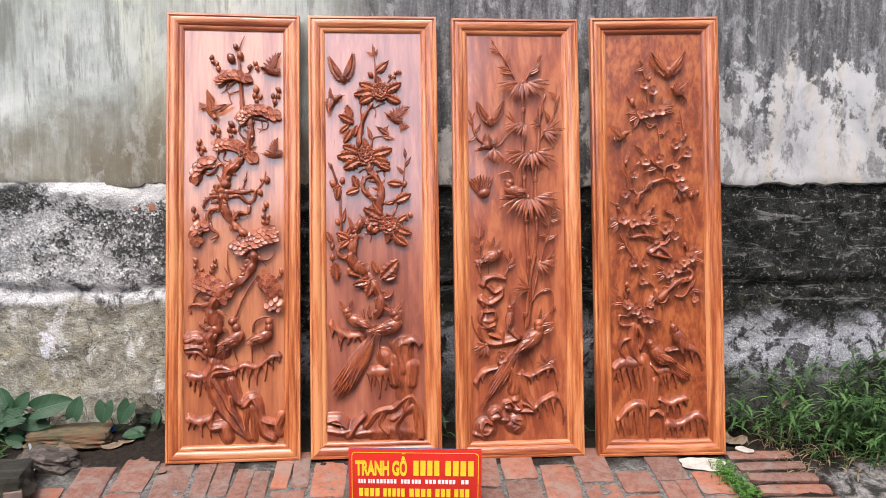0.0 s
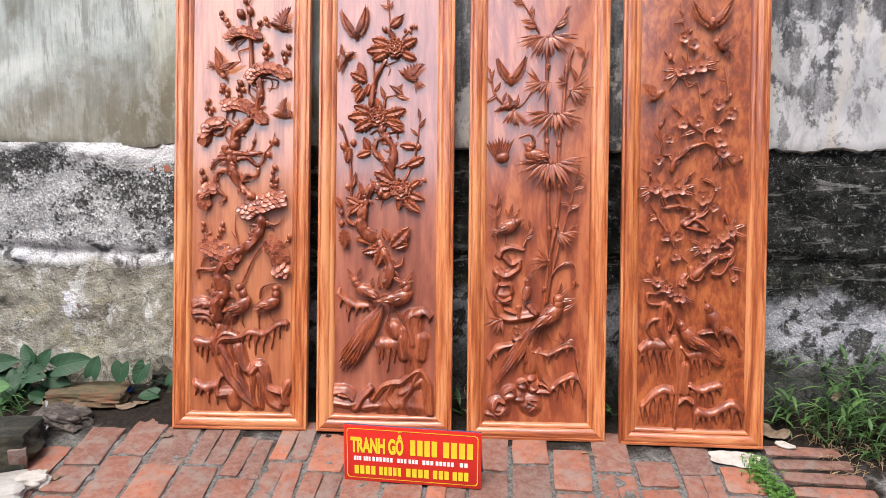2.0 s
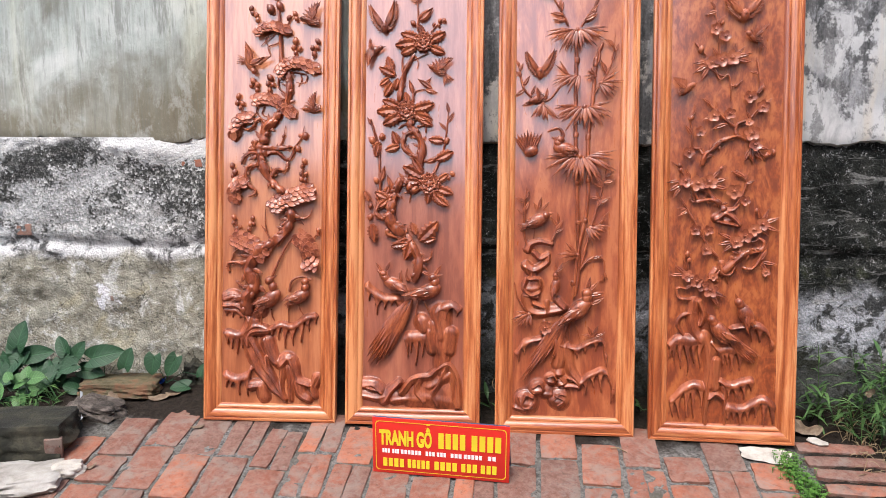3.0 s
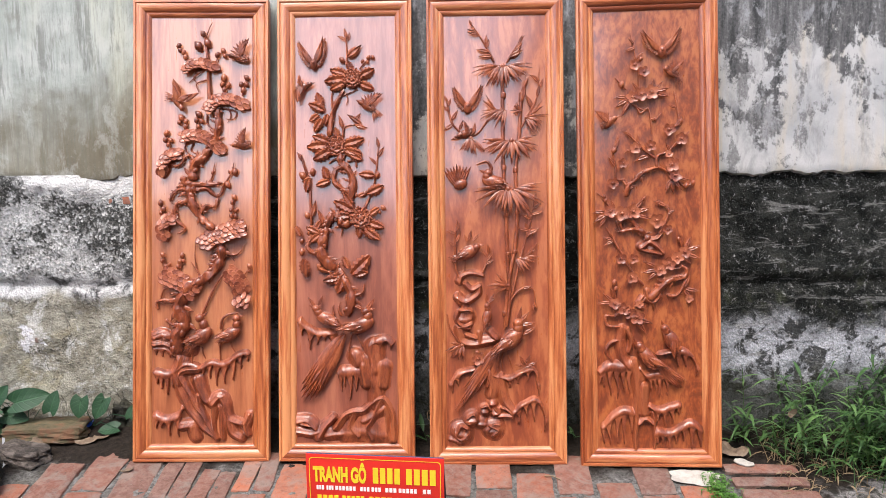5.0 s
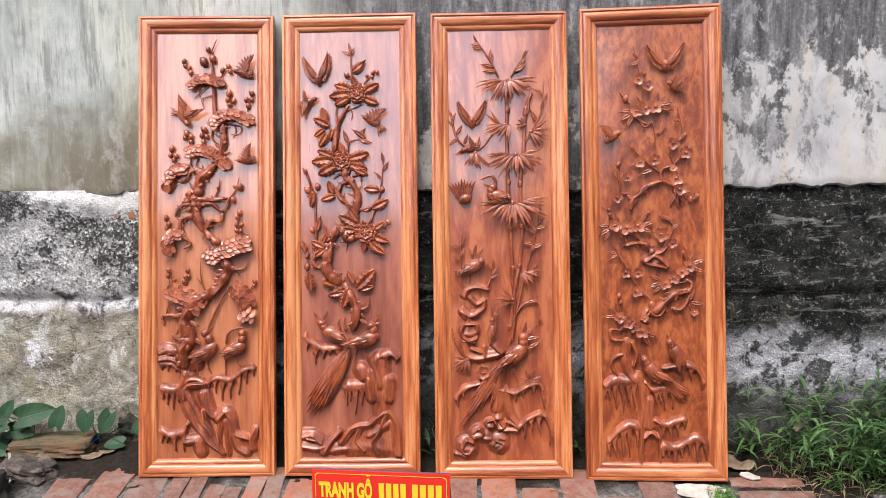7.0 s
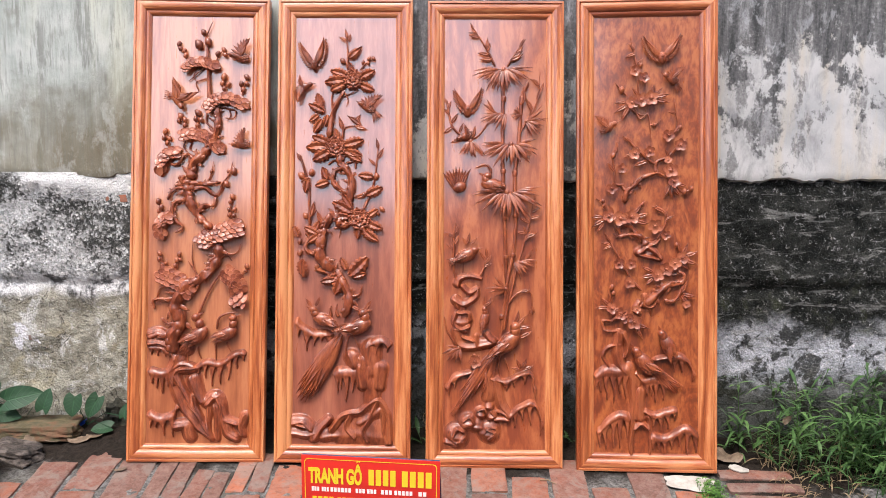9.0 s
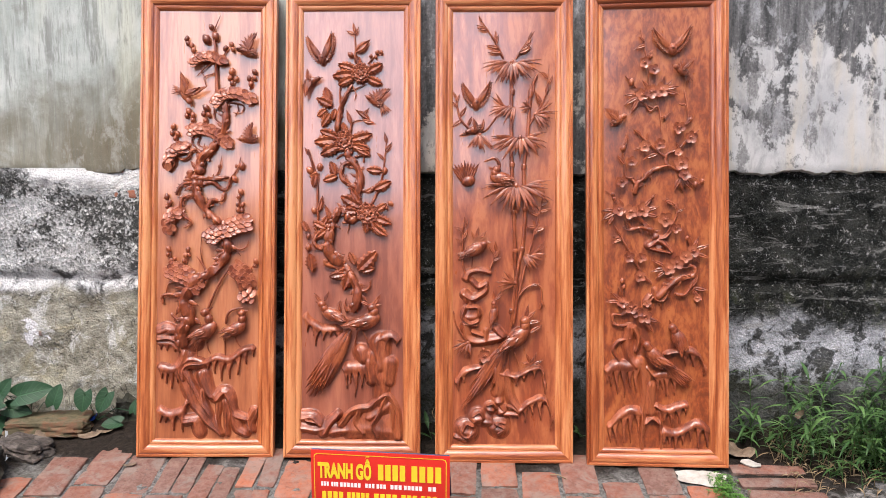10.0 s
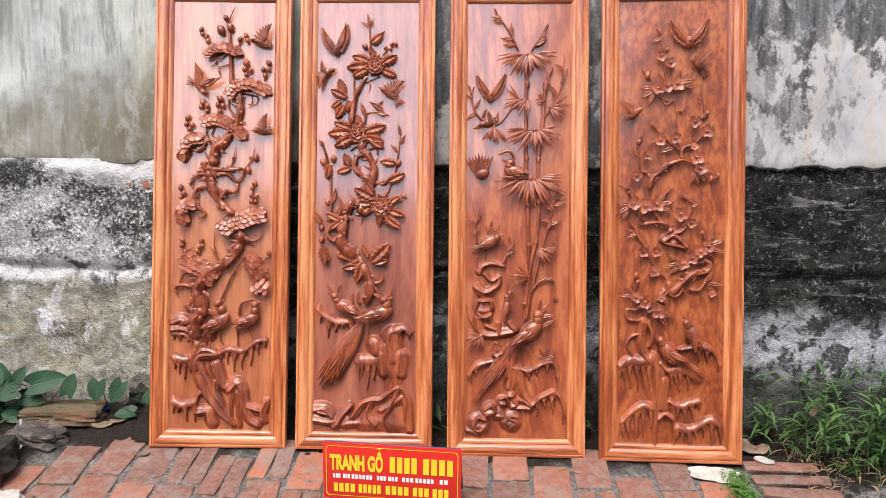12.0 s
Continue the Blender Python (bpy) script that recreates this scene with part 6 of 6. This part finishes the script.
def lanced(bm, base, direction, length, width, droop):
    """One narrow weed leaf from base."""
    d = Vector(direction).normalized()
    side = d.cross(Vector((0, 0, 1)))
    side = side.normalized() if side.length > 0.05 else Vector((1, 0, 0))
    rows = []
    for k in range(5):
        s = k / 4
        w = width * (0.35, 0.9, 1.0, 0.65, 0.04)[k]
        q = Vector(base) + d * length * s + Vector((0, 0, -droop * length * s * s))
        rows.append((bm.verts.new(q - side * w), bm.verts.new(q + Vector((0, 0, -0.2 * w))), bm.verts.new(q + side * w)))
    for a, b in zip(rows, rows[1:]):
        for j in range(2):
            bm.faces.new((a[j], a[j + 1], b[j + 1], b[j]))


rnd = random.Random(11)


def weeds(count, x0, x1, y0, y1, tall, name, label, material, density=None, small=1.0):
    bm = bmesh.new()
    for _ in range(count):
        x, y = rnd.uniform(x0, x1), rnd.uniform(y0, y1)
        if density and rnd.random() > density(x, y):
            continue
        h = tall * rnd.uniform(0.3, 1.0) * (0.55 + 0.45 * (y - y0) / (y1 - y0))
        lean = Vector((rnd.uniform(-0.5, 0.4), rnd.uniform(-0.55, 0.25), 1)) * h
        foot = Vector((x, y, ground_z(x, y)))
        mid = foot + lean * 0.5 + Vector((0, 0, 0.06 * h))
        top = foot + lean
        strand(bm, [foot, mid, top], 0.0016)
        n = max(3, int(h / 0.022))
        for k in range(n):
            s = 0.12 + 0.88 * k / n
            q = foot.lerp(mid, s * 2) if s < 0.5 else mid.lerp(top, s * 2 - 1)
            a = k * 2.6 + x * 40
            lanced(bm, q, (math.cos(a), math.sin(a) * 0.8, rnd.uniform(0.25, 1.1)), rnd.uniform(0.055, 0.135) * small, rnd.uniform(0.0035, 0.0085) * small, rnd.uniform(0.2, 0.9))
    me = bpy.data.meshes.new(name)
    bm.to_mesh(me)
    bm.free()
    me.materials.append(material)
    return tagged(new(name, me), label, "weeds", kind="stuff")


weeds(250, 1.36, 2.25, -0.36, 0.0, 0.32, "weeds", "green narrow-leaved weeds growing along the wall's foot", GRASS, lambda x, y: min(1, (x - 1.36) * 1.7 + (y + 0.2) * 0.9), 0.85)
weeds(24, 1.52, 2.25, -0.22, 0.0, 0.50, "weeds", "taller thin weeds standing against the wall", GRASS, None, 0.95)
weeds(16, 1.32, 1.62, -0.16, 0.0, 0.17, "weeds", "thin weeds in the dark corner beside the panel", GRASS)
weeds(130, 1.42, 2.3, -0.38, -0.03, 0.09, "dry_straw", "dry straw and dead stalks under the weeds", STRAW, None, 0.5)
weeds(24, -0.22, 1.25, -0.1, 0.0, 0.16, "weeds", "thin weeds in the dark gap behind the panels", GRASS)
weeds(26, -1.62, -1.38, -0.3, -0.02, 0.14, "weeds", "small weeds among the herbs", GRASS, None, 0.6)

# a clover-like tuft in the joint
bm = bmesh.new()
for k in range(260):
    s = rnd.random()
    x, y = 1.185 + 0.05 * s + rnd.gauss(0, 0.022), -0.31 - 0.22 * s + rnd.gauss(0, 0.02)
    z = ground_z(x, y) + rnd.uniform(0.008, 0.04)
    strand(bm, [(x, y, ground_z(x, y)), (x + rnd.uniform(-0.01, 0.01), y, z)], 0.0008)
    a = rnd.uniform(0, 6.28)
    for j in range(3):
        b = a + j * 2.09
        lanced(bm, (x, y, z), (math.cos(b), math.sin(b), 0.25), rnd.uniform(0.006, 0.012), 0.0032, 0.4)
me = bpy.data.meshes.new("clover_tuft")
bm.to_mesh(me)
bm.free()
me.materials.append(CLOVER)
tagged(new("clover_tuft", me), "bright green creeping tuft growing in a brick joint", "plant", kind="stuff")


def plate(name, x, y, size, turn, material, label, category, seed, thick=0.004, curl=0.1, lift=0.0, tilt=(0, 0)):
    """A thin broken flake or dry leaf with a ragged rim, lying on the ground."""
    bm = bmesh.new()
    n = 26
    top, low = [], []
    for k in range(n):
        a = 2 * math.pi * k / n
        r = 0.5 * (1 + 0.28 * fbm(math.cos(a) * 1.3 + seed, math.sin(a) * 1.3, seed, 5))
        px, py = r * math.cos(a) * size[0], r * math.sin(a) * size[1]
        z = curl * (px * px / size[0] + 0.4 * py * py / size[1]) + 0.15 * curl * size[0] * fbm(px * 30, py * 30, seed)
        top.append(bm.verts.new((px, py, z + thick)))
        low.append(bm.verts.new((px * 0.96, py * 0.96, z)))
    c1, c0 = bm.verts.new((0, 0, thick)), bm.verts.new((0, 0, 0))
    for k in range(n):
        j = (k + 1) % n
        bm.faces.new((c1, top[k], top[j]))
        bm.faces.new((c0, low[j], low[k]))
        bm.faces.new((top[k], low[k], low[j], top[j]))
    ob = part(name, bm, material, smooth=50)
    y += 0.02
    ob.matrix_world = pose(x, y, ground_z(x, y) + 0.006 + lift, 11.3 + tilt[0], tilt[1], 0) @ pose(0, 0, 0, 0, 0, turn)
    return tagged(ob, label, category)


plate("plaster_flake", 1.142, -0.312, (0.17, 0.095), -6, FLAKE, "cream flake of fallen limewash lying on the bricks", "plaster flake", 3.3, 0.0025, 0.03, 0.002)
plate("plaster_flake", 1.326, -0.240, (0.075, 0.035), -30, FLAKE, "small white flake of fallen plaster", "plaster flake", 7.3, 0.004, 0.1, 0.012)
plate("dry_leaf", 1.302, -0.166, (0.11, 0.06), -35, DRY, "curled grey-brown dry leaf beside the panel's foot", "leaf", 1.7, 0.0015, 1.2, 0.012, (14, 0))
plate("dry_leaf", -1.015, -0.135, (0.085, 0.04), 20, DRY, "flat brown dry leaf on the dark earth", "leaf", 2.9, 0.0015, 0.4)
plate("dry_leaf", -1.082, -0.132, (0.09, 0.03), 35, DRY, "narrow brown dry leaf on the dark earth", "leaf", 5.9, 0.0015, 0.4)
plate("dry_leaf", -0.977, -0.107, (0.06, 0.022), 5, DRY, "narrow brown dry leaf on the dark earth", "leaf", 9.9, 0.0015, 0.4)
plate("dry_leaf", -1.165, -0.200, (0.05, 0.045), 70, DRY, "crumpled grey dry leaf by the rotten wood", "leaf", 4.4, 0.0015, 1.4, 0.02, (35, 0))
plate("dry_leaf", -0.793, -0.313, (0.05, 0.018), 25, DRY, "small brown dry leaf on the bricks", "leaf", 6.1, 0.0015, 0.5)
plate("dry_leaf", -1.055, -0.580, (0.055, 0.02), 40, DRY, "small curled dry leaf by the cement lump", "leaf", 8.1, 0.0015, 0.8)
plate("dry_leaf", 1.52, -0.14, (0.04, 0.022), 40, DRY, "pale dry leaf caught among the weeds", "leaf", 3.1, 0.0015, 1.2, 0.14, (60, 0))
plate("plastic_scrap", -1.049, -0.043, (0.035, 0.02), 30, BLUE, "torn scrap of blue plastic on the earth", "litter", 5.1, 0.002, 1.5, 0.01)
for pts, label in (([(-1.178, -0.148), (-1.034, -0.094)], "thin dry twig lying on the earth"), ([(-0.947, -0.009), (-0.906, 0.022)], "short pale dry twig by the panel"), ([(0.636, -0.300), (0.689, -0.322)], "short pale straw on the bricks")):
    bm = bmesh.new()
    (ax, ay), (bx, by) = pts
    strand(bm, [(ax, ay, ground_z(ax, ay) + 0.012), ((ax + bx) / 2, (ay + by) / 2 + 0.006, ground_z(ax, (ay + by) / 2) + 0.016), (bx, by, ground_z(bx, by) + 0.012)], 0.0028)
    tagged(part("twig", bm, STRAW), label, "twig")
bm = bmesh.new()
strand(bm, [(-1.275, -0.20, 0.075), (-1.255, -0.235, 0.045), (-1.235, -0.265, 0.03), (-1.225, -0.285, 0.012), (-1.235, -0.30, -0.002)], 0.0055)
tagged(part("bent_wire", bm, TIN), "bent grey wire sticking out beside the stone", "wire")

# two bricks showing where the cement coat has fallen off
for x, z, sx, sz, label in ((-0.90, 0.905, 0.12, 0.03, "bared orange brick in the wall's upper ledge"), (-1.63, 0.64, 0.10, 0.045, "bared orange-brown brick in the lower wall"), (-1.262, 0.376, 0.016, 0.022, "small bared red brick edge")):
    bm = bmesh.new()
    box(bm, (-sx / 2, 0, -sz / 2), (sx / 2, 0.05, sz / 2), 0.004)
    ob = part("brick", bm, BRICK, wall_back, label)
    ob.matrix_basis = pose(x, footing_y(x, z) - 0.001, z, 0, 0, 0)


# ---- paving bricks ----
def brick_mesh(w, d, seed):
    """One worn brick, its top a little uneven."""
    r = random.Random(seed)
    bm = bmesh.new()
    e = 0.0026
    lo, mid, top = [], [], []
    side = [-1, -0.62, -0.2, 0.25, 0.66]
    shape = [(q, -1) for q in side] + [(1, q) for q in side] + [(-q, 1) for q in side] + [(-1, -q) for q in side]
    for sx, sy in shape:
        corner = 0.002 if abs(sx * sy) == 1 else 0.0
        wx, wy = r.uniform(-0.003, 0.002) - corner, r.uniform(-0.004, 0.002) - corner
        x, y = sx * (w / 2 + wx), sy * (d / 2 + wy)
        lo.append(bm.verts.new((x, y, -0.03)))
        mid.append(bm.verts.new((x, y, -e * r.uniform(0.7, 1.4))))
        top.append(bm.verts.new((x - sx * e * 1.5, y - sy * e * 1.5, r.uniform(-0.0022, 0.001))))
    c = bm.verts.new((0, 0, r.uniform(-0.0015, 0.001)))
    for k in range(len(shape)):
        j = (k + 1) % len(shape)
        bm.faces.new((lo[k], lo[j], mid[j], mid[k]))
        bm.faces.new((mid[k], mid[j], top[j], top[k]))
        bm.faces.new((top[k], top[j], c))
    return mesh_of(bm, "brick", BRICK, 50)


FLATS = [brick_mesh(0.120, 0.2245, s) for s in range(6)]
EDGES = [brick_mesh(0.0605, 0.2265, s + 20) for s in range(6)]
STUBS = [brick_mesh(0.118, 0.136, s + 40) for s in range(3)]
LONGS = [brick_mesh(0.245, 0.055, s + 60) for s in range(4)]
for me in LONGS:
    me.materials[0] = BRICK_DAMP
rnd = random.Random(4)


def lay(me, x, y, turn=0.0, lift=0.0):
    ob = new("brick", me)
    ob.parent = pavement
    y += 0.02
    ob.matrix_basis = pose(x, y, ground_z(x, y) + 0.0050 + lift + rnd.uniform(-0.003, 0.003), math.degrees(math.atan(SLOPE)) + rnd.uniform(-0.8, 0.8), rnd.uniform(-1, 1), turn + rnd.uniform(-2.4, 2.4))


STARTS = {0: (-0.205, "ffpf"), -1: (-0.275, "fsff"), -2: (-0.40, "ffff"), 1: (-0.245, "ffff"), 2: (-0.245, "pfpf"), 3: (-0.300, "pffp"), 4: (-0.20, "ppff"), 5: (-0.25, "fppf"), 6: (-0.22, "pfff"), 7: (-0.29, "ffpf"), 8: (-0.25, "fpff"), 9: (-0.21, "ffff"),
          10: (-0.165, "fffp"), 11: (-0.295, "fffp"), 12: (-0.19, "fpff"), 13: (-0.345, "sfpf"), 14: (-0.185, "fppf"), 15: (-0.36, "sfff")}
for col, (y, kinds) in STARTS.items():
    x = -0.88 + 0.1345 * col
    for kind in kinds + "fpff":
        if kind == "s":
            lay(rnd.choice(STUBS), x, y - 0.0625)
            y -= 0.145
            continue
        if kind == "p":
            lay(rnd.choice(EDGES), x - 0.029, y - 0.106)
            lay(rnd.choice(EDGES), x + 0.034, y - 0.106 + rnd.uniform(-0.008, 0.008))
        else:
            lay(rnd.choice(FLATS), x, y - 0.106)
        y -= 0.232
for k in range(9):
    lay(LONGS[k % 4], 1.375 + 0.008 * k, -0.262 - 0.074 * k, -2, 0.010 + 0.004 * (k > 0))


# the paving goes on behind the viewer, joined
verts, faces = [], []
for col in range(-2, 16):
    x0 = -0.88 + 0.1345 * col
    for row in range(13):
        y0 = -2.07 - 0.232 * row - 0.03 * (col % 3)
        base = len(verts)
        for sx, sy, dz in ((-1, -1, 0), (1, -1, 0), (1, 1, 0), (-1, 1, 0), (-1, -1, -0.03), (1, -1, -0.03), (1, 1, -0.03), (-1, 1, -0.03)):
            px, py = x0 + sx * 0.051, y0 + sy * 0.105
            verts.append((px, py, ground_z(px, py) + 0.006 + dz))
        faces += [tuple(base + k for k in f) for f in ((0, 1, 2, 3), (0, 4, 5, 1), (1, 5, 6, 2), (2, 6, 7, 3), (3, 7, 4, 0))]
me = bpy.data.meshes.new("bricks_behind")
me.from_pydata(verts, [], faces)
me.materials.append(BRICK)
ob = new("bricks_behind", me)
ob.parent = pavement
tagged(ob, "further worn red paving bricks", kind="stuff")

# a loose end of string at the side of the bamboo panel
bm = bmesh.new()
strand(bm, [(-0.001, 0.012, 0.150), (-0.007, 0.008, 0.158), (-0.009, 0.006, 0.172), (-0.006, 0.008, 0.184), (0.001, 0.012, 0.188)], 0.0012)
part("string_end", bm, STRAW, bamboo, "pale loose string end")
